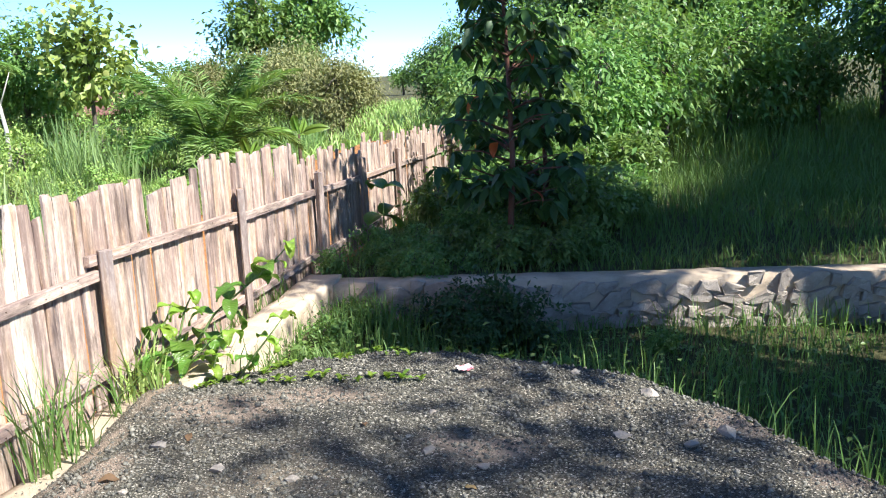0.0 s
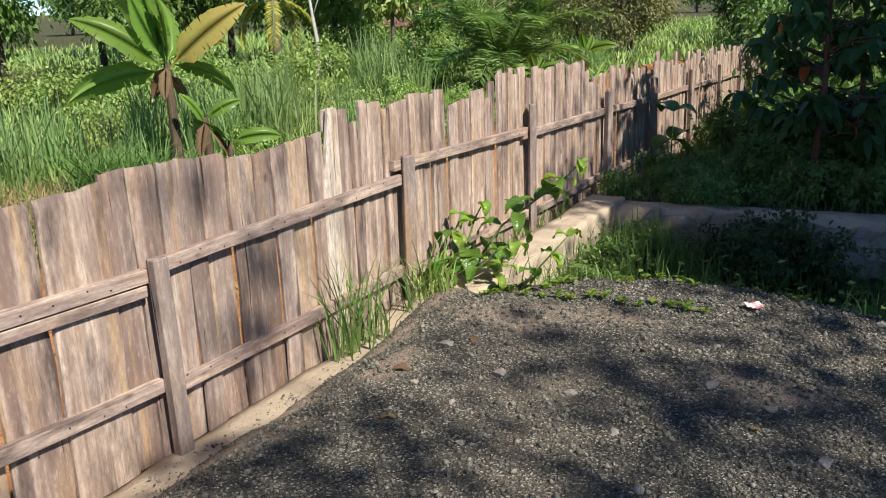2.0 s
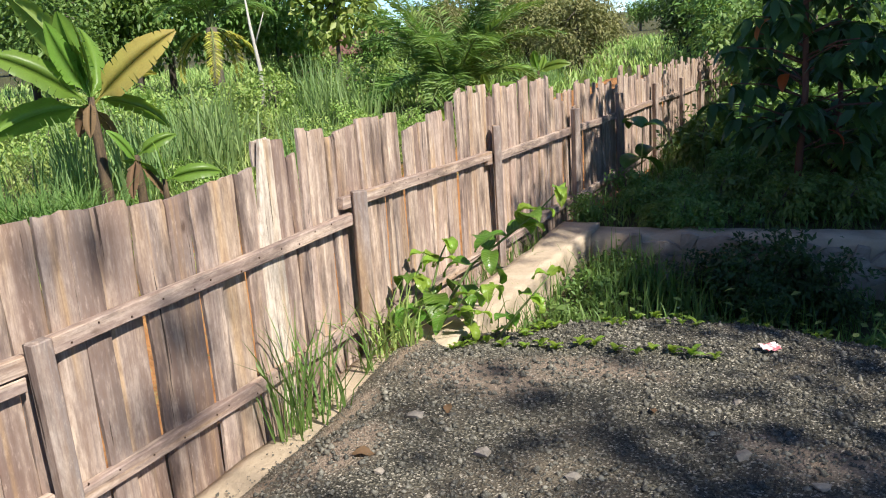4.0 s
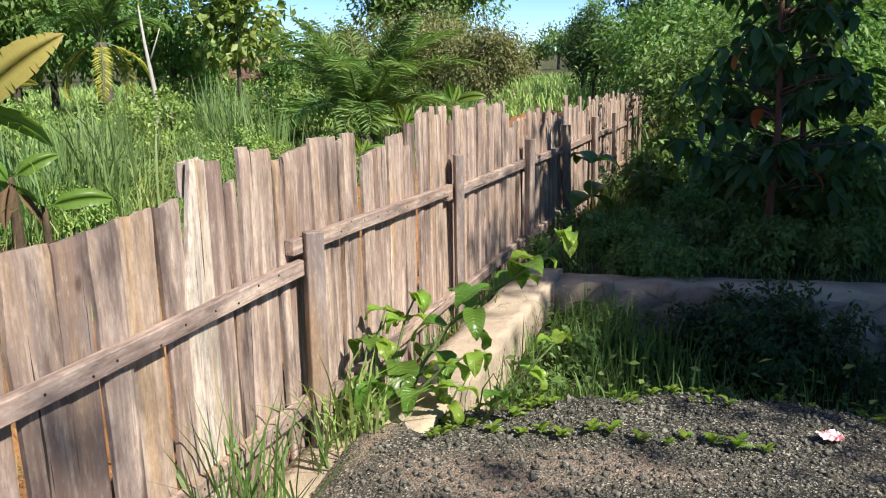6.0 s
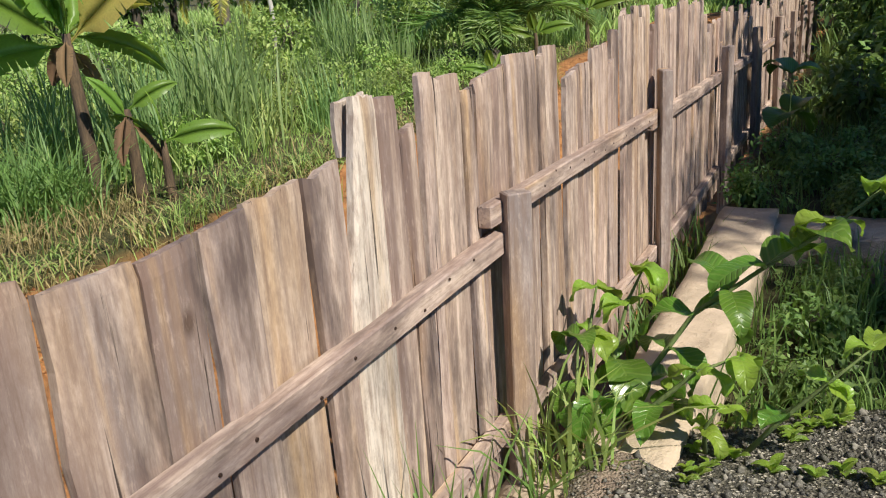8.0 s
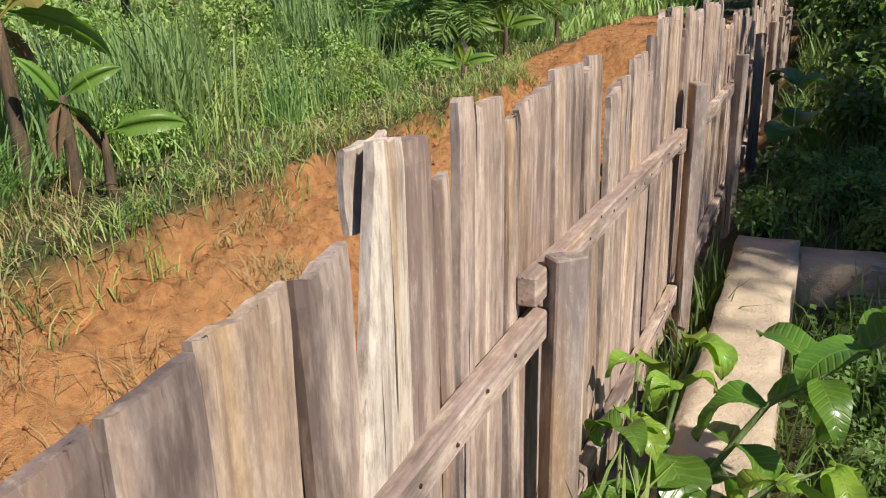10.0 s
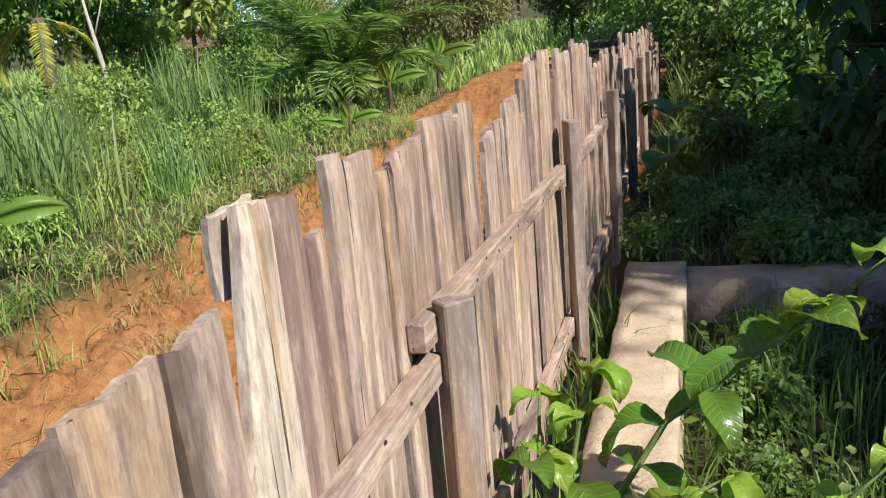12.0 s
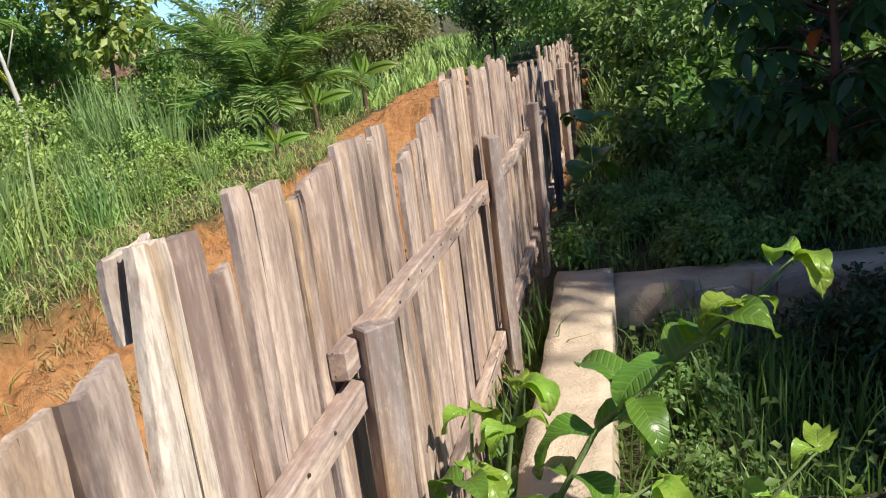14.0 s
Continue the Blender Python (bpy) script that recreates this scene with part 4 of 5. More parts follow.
rng = np.random.default_rng(51)
for k in range(12):
    x = -2.1 + 0.094 * k
    seedling(x + rng.normal(0, 0.012), 4.50 + 0.09 * (x + 2.1) + rng.normal(0, 0.02), rng.uniform(0.05, 0.075), k)
for k in range(26):
    x = rng.uniform(-2.2, -0.6)
    seedling(x, float(gravel_rim(np.array(x))) - rng.uniform(0.0, 0.22), rng.uniform(0.025, 0.055), 100 + k)
for k in range(10):
    seedling(rng.uniform(-2.35, -1.9), rng.uniform(4.3, 4.9), rng.uniform(0.03, 0.06), 200 + k)


def fallen_leaf(x, y, size, turn, k):
    me = with_material(leaf_blade(size, size * 0.55, 0.35, 0.12, 6, seed=20 + k), LEAF_BROWN)
    leaf = new("fallen_leaf", me)
    leaf.matrix_basis = pose(x, y, rest(x, y) + 0.012, 8, 22, turn)
    tagged(leaf, "dry fallen leaf lying on the gravel", "leaf", "fallen leaves on the gravel")


for k, (x, y, size, turn) in enumerate(((-2.21, 3.17, 0.10, 40), (-1.95, 2.77, 0.07, 200), (-1.2, 3.9, 0.06, 120), (-2.05, 3.7, 0.07, 300), (-0.6, 3.3, 0.05, 10))):
    fallen_leaf(x, y, size, turn, k)


# ---- grass and weeds, uncountable ----
def scatter(n, x0, x1, y0, y1, keep, rng):
    x, y = rng.uniform(x0, x1, n), rng.uniform(y0, y1, n)
    ok = keep(x, y) > rng.uniform(0, 1, n)
    x, y = x[ok], y[ok]
    return np.c_[x, y, ground_z(x, y) - 0.01]


def stuff(name, v, f, material, label, category):
    return tagged(new(name, mesh_np(name, v, f, material)), label, category, kind="stuff")


rng = np.random.default_rng(61)
pit = lambda x, y: (1 - on_gravel(x, y)) * (y < 6.9 + SLOPE * (x + 2.4)) * (x > -2.35) * (y > 1.5)  # noqa: E731
b = scatter(14000, -2.35, 5.5, 3.0, 7.6, pit, rng)
v, f = blades(b, rng.uniform(0.10, 0.34, len(b)) * (0.6 + 0.5 * (wave(b[:, 0], b[:, 1], 1.5) > 0)), 0.008, np.abs(rng.normal(0.35, 0.2, len(b))), rng)
b = scatter(230, -2.1, -1.35, 5.9, 6.8, pit, rng)
v, f = joined([(v, f), blades(b, rng.uniform(0.2, 0.42, len(b)), 0.011, np.abs(rng.normal(0.22, 0.12, len(b))), rng)])
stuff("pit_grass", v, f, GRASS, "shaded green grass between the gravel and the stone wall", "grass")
b = scatter(2600, -2.3, 4.5, 4.4, 7.0, pit, rng)
a = rng.uniform(0, 2 * np.pi, len(b))
b[:, 2] += rng.uniform(0.02, 0.22, len(b))
v, f = leaf_cloud(b, np.c_[np.cos(a), np.sin(a), rng.uniform(-0.1, 0.6, len(b))], rng.uniform(0.03, 0.07, len(b)), 0.03, rng=rng)
stuff("pit_weeds", v, f, LEAF_MID, "low broad-leaved weeds in the hollow before the stone wall", "weeds")

meadow = lambda x, y: (x > np.maximum(-2.6, -2.8 - 0.02 * y)) * (y > 7.3 + SLOPE * (x + 2.4)) * 1.0  # noqa: E731
pieces = []
b = scatter(30000, -2.7, 9.0, 7.2, 15.0, meadow, rng)
pieces.append(blades(b, rng.uniform(0.12, 0.5, len(b)) * np.clip(0.35 + 0.14 * (b[:, 1] - 7.2) + 0.25 * wave(b[:, 0], b[:, 1], 1.1), 0.25, 1.0), 0.010, np.abs(rng.normal(0.5, 0.2, len(b))), rng))
b = scatter(22000, -2.7, 18.0, 14.0, 30.0, meadow, rng)
pieces.append(blades(b, rng.uniform(0.3, 0.7, len(b)), 0.022, np.abs(rng.normal(0.35, 0.2, len(b))), rng))
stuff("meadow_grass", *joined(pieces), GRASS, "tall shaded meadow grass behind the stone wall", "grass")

field = lambda x, y: (1 - clay_share(x, y)) * (x < -3.2)  # noqa: E731
near_edge = lambda x, y: (1 - clay_share(x, y)) * np.exp(-np.abs(x + 6.6) / 0.8)  # noqa: E731
pieces = []
patchy = lambda x, y: field(x, y) * np.clip(0.55 + 0.6 * wave(x, y, 0.7, 4.0), 0.12, 1) * smooth(0.0, 0.9, -6.3 - x)  # noqa: E731
b = scatter(26000, -14, -5.0, 2.0, 24.0, patchy, rng)
pieces.append(blades(b, rng.uniform(0.05, 0.20, len(b)) * np.clip(1.0 + 0.8 * wave(b[:, 0], b[:, 1], 1.9, 2.0), 0.4, 1.9), 0.013, np.abs(rng.normal(0.5, 0.2, len(b))), rng))
b = scatter(16000, -40, -5.5, 20.0, 60.0, field, rng)
pieces.append(blades(b, rng.uniform(0.3, 0.7, len(b)), 0.05, np.abs(rng.normal(0.5, 0.2, len(b))), rng))
b = scatter(9000, -20, -12, -6, 20.0, field, rng)
pieces.append(blades(b, rng.uniform(0.3, 0.6, len(b)), 0.025, np.abs(rng.normal(0.5, 0.2, len(b))), rng))
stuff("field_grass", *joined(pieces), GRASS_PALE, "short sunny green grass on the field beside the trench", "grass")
b = scatter(5000, -7.6, -5.4, 3.0, 20.0, near_edge, rng)
v, f = blades(b, rng.uniform(0.10, 0.32, len(b)), 0.010, np.abs(rng.normal(0.9, 0.3, len(b))), rng, 1.6)
b2 = scatter(500, -7.0, -4.2, 3.0, 16.0, lambda x, y: clay_share(x, y) * np.exp(-np.abs(x + 6.0) / 0.7), rng)
b2[:, 2] += 0.015
v, f = joined([(v, f), blades(b2, rng.uniform(0.08, 0.22, len(b2)), 0.006, np.abs(rng.normal(1.4, 0.2, len(b2))), rng, 1.75)])
heaps = []
for hx, hy, n, r in ((-5.6, 5.25, 130, 0.16), (-5.8, 7.68, 120, 0.14), (-6.4, 8.34, 90, 0.10), (-5.9, 6.2, 50, 0.10), (-6.2, 9.6, 70, 0.12), (-6.35, 5.7, 60, 0.12)):
    b = np.c_[rng.normal(hx, r, n), rng.normal(hy, r, n), np.zeros(n)]
    b[:, 2] = ground_z(b[:, 0], b[:, 1]) + rng.uniform(0.01, 0.07, n)
    heaps.append(blades(b, rng.uniform(0.15, 0.38, n), 0.006, np.abs(rng.normal(1.4, 0.2, n)), rng, 1.7))
v, f = joined([(v, f)] + heaps)
b = scatter(3000, -9.3, -7.2, 4.6, 7.4, field, rng)
v, f = joined([(v, f), blades(b, rng.uniform(0.1, 0.4, len(b)), 0.008, np.abs(rng.normal(0.8, 0.3, len(b))), rng, 1.4)])
stuff("trench_straw", v, f, STRAW, "flattened dry straw along the trench's edge", "straw")
b = scatter(22000, -13, -5.8, 3.0, 22.0, lambda x, y: field(x, y) * np.clip(0.25 + 1.1 * lumpy(0.8 * x, 0.8 * y, 31.0, 3), 0.03, 1), rng)
a = rng.uniform(0, 2 * np.pi, len(b))
b[:, 2] += rng.uniform(0.02, 0.22, len(b)) * np.clip(0.5 + 0.9 * wave(b[:, 0], b[:, 1], 1.4), 0.1, 1.6)
v, f = leaf_cloud(b, np.c_[np.cos(a), np.sin(a), rng.uniform(0, 0.6, len(b))], rng.uniform(0.03, 0.085, len(b)), 0.035, rng=rng)
stuff("field_weeds", v, f, LEAF_LIGHT, "broad-leaved sunny weeds among the field grass", "weeds")

rng = np.random.default_rng(65)
for material, name, label, share in ((GRASS_PALE, "edge_grass", "pale green grass hanging over the trench's edge", 0), (STRAW, "edge_straw", "dry straw-coloured grass hanging over the trench's edge", 1), (GRASS, "edge_weeds", "dark green grass tufts on the trench's edge", 2)):
    pieces = []
    for k in range(24):
        y = 4.4 + 0.52 * k + rng.normal(0, 0.2)
        x = float(clay_edge(np.array(-6.6), np.array(y))) - 0.05 + rng.normal(0, 0.10) - 0.12 * (share != 1)
        n = 44
        b = np.c_[rng.normal(x, 0.11, n), rng.normal(y, 0.13, n), np.zeros(n)]
        b[:, 2] = ground_z(b[:, 0], b[:, 1]) - 0.01
        pieces.append(blades(b, rng.uniform(0.14, 0.42) * rng.uniform(0.6, 1.1, n), 0.010, np.abs(rng.normal(0.85, 0.3, n)), rng, 1.9))
    stuff(name, *joined(pieces), material, label, "grass")
pieces = []
for x, y in ((-8.1, 6.9), (-8.45, 6.6), (-7.85, 6.6), (-8.15, 6.35), (-7.75, 6.95)):
    b = np.c_[rng.normal(x, 0.14, 130), rng.normal(y, 0.14, 130), np.full(130, rest(x, y) - 0.01)]
    pieces.append(blades(b, 0.72 * rng.uniform(0.55, 1.1, 130), 0.014, np.abs(rng.normal(0.7, 0.18, 130)), rng))
stuff("arching_grass", *joined(pieces), GRASS, "arching tufts of long grass beside the banana plant", "grass")


def reed_blades(seed, n, height, width, spread, lean):
    rng = np.random.default_rng(seed)
    b = np.c_[rng.normal(0, spread, (n, 2)), np.zeros(n)]
    return blades(b, height * rng.uniform(0.45, 1.1, n), width * rng.uniform(0.7, 1.2, n), np.abs(rng.normal(lean, 0.15, n)), rng)


REEDS = [(mesh_np("reed_top", *reed_blades(k, 95, h, 0.026, 0.24, 0.22), GRASS_BLUE), mesh_np("reed_skirt", *reed_blades(k + 9, 120, 0.5 * h, 0.016, 0.34, 0.6), GRASS_PALE)) for k, h in ((1, 1.45), (2, 1.25), (3, 1.6))]


def reed_clump(x, y, s, kind, turn):
    """Tall upright blades over a bent skirt."""
    clump = tagged(new("reed_clump"), "tall upright clump of blue-green reed grass on the field", "grass clump", "reed clumps on the field")
    clump.matrix_basis = pose(x, y, rest(x, y) - 0.03, 0, 0, turn) @ Matrix.Diagonal((s, s, s, 1))
    tagged(child("reed_top", REEDS[kind][0], clump), kind="stuff")
    tagged(child("reed_skirt", REEDS[kind][1], clump), kind="stuff")


rng = np.random.default_rng(71)
spots = [(-9.25, 14.2, 1.1), (-9.6, 14.6, 1.0), (-8.9, 14.6, 0.8), (-10.7, 15.6, 1.1), (-9.7, 10.6, 0.8), (-9.2, 10.9, 0.75), (-8.6, 10.6, 0.6), (-11.7, 17.3, 1.1), (-8.3, 12.6, 0.5), (-8.0, 14.4, 0.45), (-7.6, 15.2, 0.4),
         (-8.4, 8.4, 0.9), (-8.05, 8.95, 0.95), (-8.2, 9.5, 1.0), (-8.6, 9.1, 1.0), (-7.8, 10.9, 0.65), (-7.75, 11.8, 0.5), (-7.5, 12.8, 0.4), (-8.9, 9.8, 1.0), (-9.6, 9.3, 0.9), (-8.7, 10.3, 0.9), (-9.4, 12.9, 0.6)]
spots += [(rng.uniform(-13.5, -9.8), rng.uniform(8.0, 15.5), rng.uniform(0.4, 0.75)) for _ in range(7)]
spots += [(rng.uniform(-8.8, -7.4) - 0.03 * q, 16.5 + q, rng.uniform(0.5, 0.8)) for q in rng.uniform(0, 9, 13)]
spots += [(-9.3, 6.2, 0.9), (-9.7, 7.0, 0.95), (-9.0, 8.0, 0.9), (-8.8, 7.6, 0.6), (-9.2, 5.6, 0.55), (-10.2, 6.4, 1.0)]
for x, y, s in spots:
    reed_clump(x, y, s, int(rng.integers(3)), rng.uniform(0, 360))


# ---- banana plants ----
def banana_leaf(length, width, curl, seed, torn=0.25):
    rng = np.random.default_rng(seed)
    bm, rows, n = bmesh.new(), [], 18
    x, z, ang = 0.0, 0.0, 0.5
    for i in range(n + 1):
        s = i / n
        w = 0.015 if s < 0.16 else width / 2 * min(1, (s - 0.14) * 7) * (1 - max(0, s - 0.57) ** 2 * 4.9)
        rows.append((x, z, ang, max(w, 0.012)))
        x += length / n * math.cos(ang)
        z += length / n * math.sin(ang)
        ang -= curl * (0.4 + 1.2 * s) / n
    for side in (-1, 1):
        for i in range(n):
            (xa, za, aa, wa), (xb, zb, ab, wb) = rows[i], rows[i + 1]
            gap = 0.0
            if rng.random() < torn and i > 3:
                gap = rng.uniform(0.1, 0.35)
            sag = rng.uniform(0.05, 0.22)
            p = [bm.verts.new((xa, 0, za)), bm.verts.new((xb, 0, zb))]
            q = [bm.verts.new((xa + (xb - xa) * gap - math.sin(aa) * 0.0, side * wa, za + 0.18 * wa - sag * wa)), bm.verts.new((xb, side * wb, zb + 0.18 * wb - sag * wb))]
            m = [bm.verts.new((xa, side * wa / 2, za + 0.16 * wa)), bm.verts.new((xb, side * wb / 2, zb + 0.16 * wb))]
            bm.faces.new((p[0], p[1], m[1], m[0]))
            bm.faces.new((m[0], m[1], q[1], q[0]))
    bmesh.ops.remove_doubles(bm, verts=bm.verts[:], dist=0.002)
    me = bpy.data.meshes.new("leaf")
    bm.to_mesh(me)
    bm.free()
    me.polygons.foreach_set("use_smooth", np.ones(len(me.polygons), bool))
    return me


def banana(x, y, height, leaves, label, radius=0.09, lean=(0.0, 0.0)):
    """Sheathed trunk, arching torn leaves, dead skirts."""
    plant = tagged(new("banana_plant"), label, "banana plant")
    plant.location = (x, y, rest(x, y) - 0.03)
    bm = bmesh.new()
    tube(bm, [(lean[0] * s * height, lean[1] * s * height, s * height) for s in (0, 0.2, 0.45, 0.7, 1.0)], [radius * q for q in (1.25, 1.0, 0.85, 0.75, 0.5)], 10)
    part("trunk", bm, BANANA_TRUNK, plant, smooth=True)
    top = Vector((lean[0] * height, lean[1] * height, height))
    for k, (yaw, pitch, length, curl, mat) in enumerate(leaves):
        me = with_material(banana_leaf(length, length * 0.33, curl * 1.2, k + int(height * 100), 0.3 if mat is not LEAF_YELLOW else 0.5), mat)
        child("leaf", me, plant, Matrix.Translation(top - Vector((0, 0, 0.1 if k % 2 else 0.02))) @ Matrix.Rotation(radians(yaw), 4, "Z") @ Matrix.Rotation(radians(-pitch), 4, "Y") @ Matrix.Rotation(radians((48, -40, 30, 55, -30)[k % 5]), 4, "X"))
    return plant


# yaw 0 points along +x; the camera looks from about yaw -45
B, Y, D = LEAF_BANANA, LEAF_YELLOW, LEAF_BROWN
banana(-7.95, 7.45, 1.5, [(226, 50, 1.35, 0.6, B), (222, 24, 1.2, 0.7, B), (290, 66, 0.95, 0.4, B), (46, 28, 1.25, 0.5, Y), (66, 6, 0.85, 0.8, Y), (226, -20, 1.25, 0.9, B), (40, -30, 0.9, 1.0, B), (150, 40, 1.1, 0.6, B), (310, 62, 0.9, 0.2, B), (262, 58, 1.0, 0.3, B),
                          (200, -68, 0.5, 0.6, D), (60, -75, 0.5, 0.5, D), (320, -80, 0.45, 0.4, D)],
       "leafy banana plant with a brown sheathed trunk and one yellowed leaf", 0.07, (-0.04, 0.02))
banana(-7.55, 7.55, 0.85, [(50, 20, 0.5, 0.9, B), (230, 45, 0.5, 0.6, B), (310, -70, 0.5, 0.5, D), (80, -72, 0.5, 0.5, D)], "young banana sucker with dry brown sheaths", 0.06)
banana(-7.35, 7.70, 0.55, [(46, 0, 0.65, 1.0, B), (265, 55, 0.6, 0.4, LEAF_YOUNG), (226, 25, 0.5, 0.8, B)], "small banana sucker with bright leaves", 0.045)
banana(-6.9, 13.9, 0.35, [(20, 5, 0.5, 0.9, B), (200, 10, 0.5, 0.9, B), (290, 30, 0.45, 0.5, LEAF_YOUNG), (110, 30, 0.45, 0.5, B)], "small banana sucker beside the trench", 0.04)
banana(-7.3, 16.8, 0.6, [(20, 5, 0.7, 0.9, B), (200, 10, 0.7, 0.9, B), (290, 30, 0.6, 0.5, B), (110, 30, 0.6, 0.5, B)], "young banana plant in tall grass", 0.05)
banana(-7.2, 19.5, 0.8, [(10, 5, 0.8, 0.9, B), (190, 10, 0.8, 0.9, B), (290, 30, 0.7, 0.5, B), (110, 30, 0.7, 0.5, B)], "young banana plant in tall grass", 0.05)


# ---- palms ----
def frond(length, seed, curl=1.5, leaflet=0.5, material=LEAF_MID, rise=1.15):
    """An arching rib with two rows of narrow leaflets."""
    rng = np.random.default_rng(seed)
    n = 84
    s = np.linspace(0, 1, n)
    ang = rise - curl * s ** 1.3
    x = np.cumsum(np.cos(ang)) * length / n
    z = np.cumsum(np.sin(ang)) * length / n
    at = np.c_[x, np.zeros(n), z]
    keep = s > 0.16
    pieces = []
    for side in (-1, 1):
        m = keep.sum()
        way = np.c_[np.cos(ang[keep]) * 0.75, side * np.ones(m), np.sin(ang[keep]) * 0.7 + rng.normal(0.1, 0.22, m)]
        ln = leaflet * np.sin(np.pi * np.clip(0.12 + 0.85 * s[keep], 0, 1)) ** 0.6 * rng.uniform(0.85, 1.1, m)
        pieces.append(leaf_cloud(at[keep], way, ln, 0.038, 0.2, 0.22, rng))
    v, f = joined(pieces)
    bm = bmesh.new()
    tube(bm, at[::9], np.linspace(0.025, 0.005, len(at[::9])), 5)
    rib = bpy.data.meshes.new("rib")
    bm.to_mesh(rib)
    bm.free()
    rib.materials.append(STEM_GREEN)
    return mesh_np("foliage", v, f, material), rib


def palm(x, y, trunk, fronds, length, label, material=LEAF_MID, seed=0, name="palm", dead=0, radius=0.16):
    rng = np.random.default_rng(seed)
    tree = tagged(new(name), label, "palm")
    tree.location = (x, y, rest(x, y) - 0.05)
    bm = bmesh.new()
    tube(bm, [(0, 0, 0), (0.02, 0, trunk * 0.5), (0, 0, trunk)], [radius * 1.3, radius, radius * 0.9], 9)
    part("trunk", bm, BARK, tree, smooth=True)
    kinds = [frond(length * q, seed * 10 + k, c, length * 0.19, material, r) for k, (q, c, r) in enumerate(((1.0, 1.15, 1.3), (0.9, 0.8, 1.42), (1.05, 1.5, 1.15), (0.85, 1.8, 0.9)))]
    old = frond(length * 0.8, seed + 77, 1.6, length * 0.12, LEAF_YELLOW, -0.2) if dead else None
    for k in range(fronds + dead):
        leaflets, rib = kinds[k % 4] if k < fronds else old
        m = Matrix.Translation((0, 0, trunk)) @ Matrix.Rotation(radians(137.5 * k + rng.normal(0, 8)), 4, "Z") @ Matrix.Rotation(radians(rng.normal(0, 8)), 4, "X")
        fr = child("frond", rib, tree, m)
        child("foliage", leaflets, fr)
    return tree


palm(-8.4, 17.4, 0.3, 36, 3.0, "bushy young oil palm with arching feathery fronds", LEAF_MID, 5, "oil_palm")
palm(-15.6, 18.6, 2.3, 16, 2.4, "coconut palm with hanging yellowed fronds behind the shrubs", LEAF_MID, 6, "coconut_palm", 4)


# ---- trees and shrubs ----
def crown_leaves(seed, radii, clumps, per, size, ratio, hollow=0.55, droop=0.3, spread=0.16):
    """Leaves in uneven clumps through an ellipsoid."""
    rng = np.random.default_rng(seed)
    d = unit(rng.normal(0, 1, (clumps, 3)))
    r = rng.uniform(hollow, 1.0, (clumps, 1)) * (0.8 + 0.3 * np.sin(3.1 * d[:, :1] + 2.7 * d[:, 1:2] + seed))
    c = d * r * np.array(radii)
    k = spread * np.mean(radii) * rng.uniform(0.6, 1.5, (clumps, 1, 1))
    at = (c[:, None] + rng.normal(0, 1, (clumps, per, 3)) * k * np.array([1, 1, 0.7])).reshape(-1, 3)
    n = len(at)
    way = np.repeat(d, per, 0) * 0.6 + rng.normal(0, 0.8, (n, 3)) + np.array([0, 0, -droop])
    v, f = leaf_cloud(at, way, size * rng.uniform(0.6, 1.25, n), size * ratio * rng.uniform(0.8, 1.1, n), 0.12, 0.2, rng)
    return v, f, c


def tree_kind(seed, height, radii, clumps, per, size, ratio, material, bark=BARK, trunk_r=0.12, name="tree", hollow=0.5, spread=0.16):
    """Builds one tree at the origin: trunk with limbs, crown."""
    rng = np.random.default_rng(seed + 500)
    tree = new(name)
    mid = Vector((0, 0, height - radii[2] * 0.9))
    v, f, c = crown_leaves(seed, radii, clumps, per, size, ratio, hollow, 0.3, spread)
    bm = bmesh.new()
    top = mid + Vector((rng.normal(0, 0.1), rng.normal(0, 0.1), radii[2] * 0.5))
    tube(bm, [(0, 0, 0), (0.04 * height * rng.normal() * 0.5, 0.02 * height * rng.normal(), mid.z * 0.5), mid, top], [trunk_r * 1.3, trunk_r, trunk_r * 0.7, trunk_r * 0.2], 8)
    for p in c[:: max(1, clumps // 12)]:
        a = mid.lerp(top, rng.uniform(-0.3, 0.8))
        q = mid + Vector(p)
        tube(bm, [a, a.lerp(q, 0.5) + Vector((0, 0, 0.06 * height * 0.5)), q], [trunk_r * 0.4, trunk_r * 0.22, trunk_r * 0.06], 5)
    part("trunk", bm, bark, tree, smooth=True)
    crown = child("crown", mesh_np("crown", v + np.array(mid), f, material), tree)
    return tree


def stand(proto, x, y, s, turn, label, category="tree", group="", first=False, tall=1.0):
    m = pose(x, y, rest(x, y) - 0.05, 0, 0, turn)
    ob = proto if first else copy_thing(proto, m)
    ob.matrix_basis = m
    ob.scale = (s, s, s * tall)
    return tagged(ob, label, category, group)


def planted(proto, spots, label, category="tree", group=""):
    for k, (x, y, s, *tall) in enumerate(spots):
        stand(proto, x, y, s, 67 * k + 31, label, category, group, k == 0, tall[0] if tall else 1.0)


T_BROAD = tree_kind(1, 6.0, (2.2, 2.2, 2.3), 110, 34, 0.26, 0.5, LEAF_MID)
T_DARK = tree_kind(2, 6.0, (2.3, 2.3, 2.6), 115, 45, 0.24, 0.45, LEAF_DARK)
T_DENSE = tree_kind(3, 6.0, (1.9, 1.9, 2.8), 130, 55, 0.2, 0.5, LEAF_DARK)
T_FAR = tree_kind(13, 6.0, (3.4, 3.4, 2.6), 60, 32, 0.55, 0.5, LEAF_MID, trunk_r=0.2)
T_OLIVE = tree_kind(4, 3.0, (1.7, 1.7, 1.4), 120, 75, 0.15, 0.4, LEAF_DRY, trunk_r=0.08, name="bush")
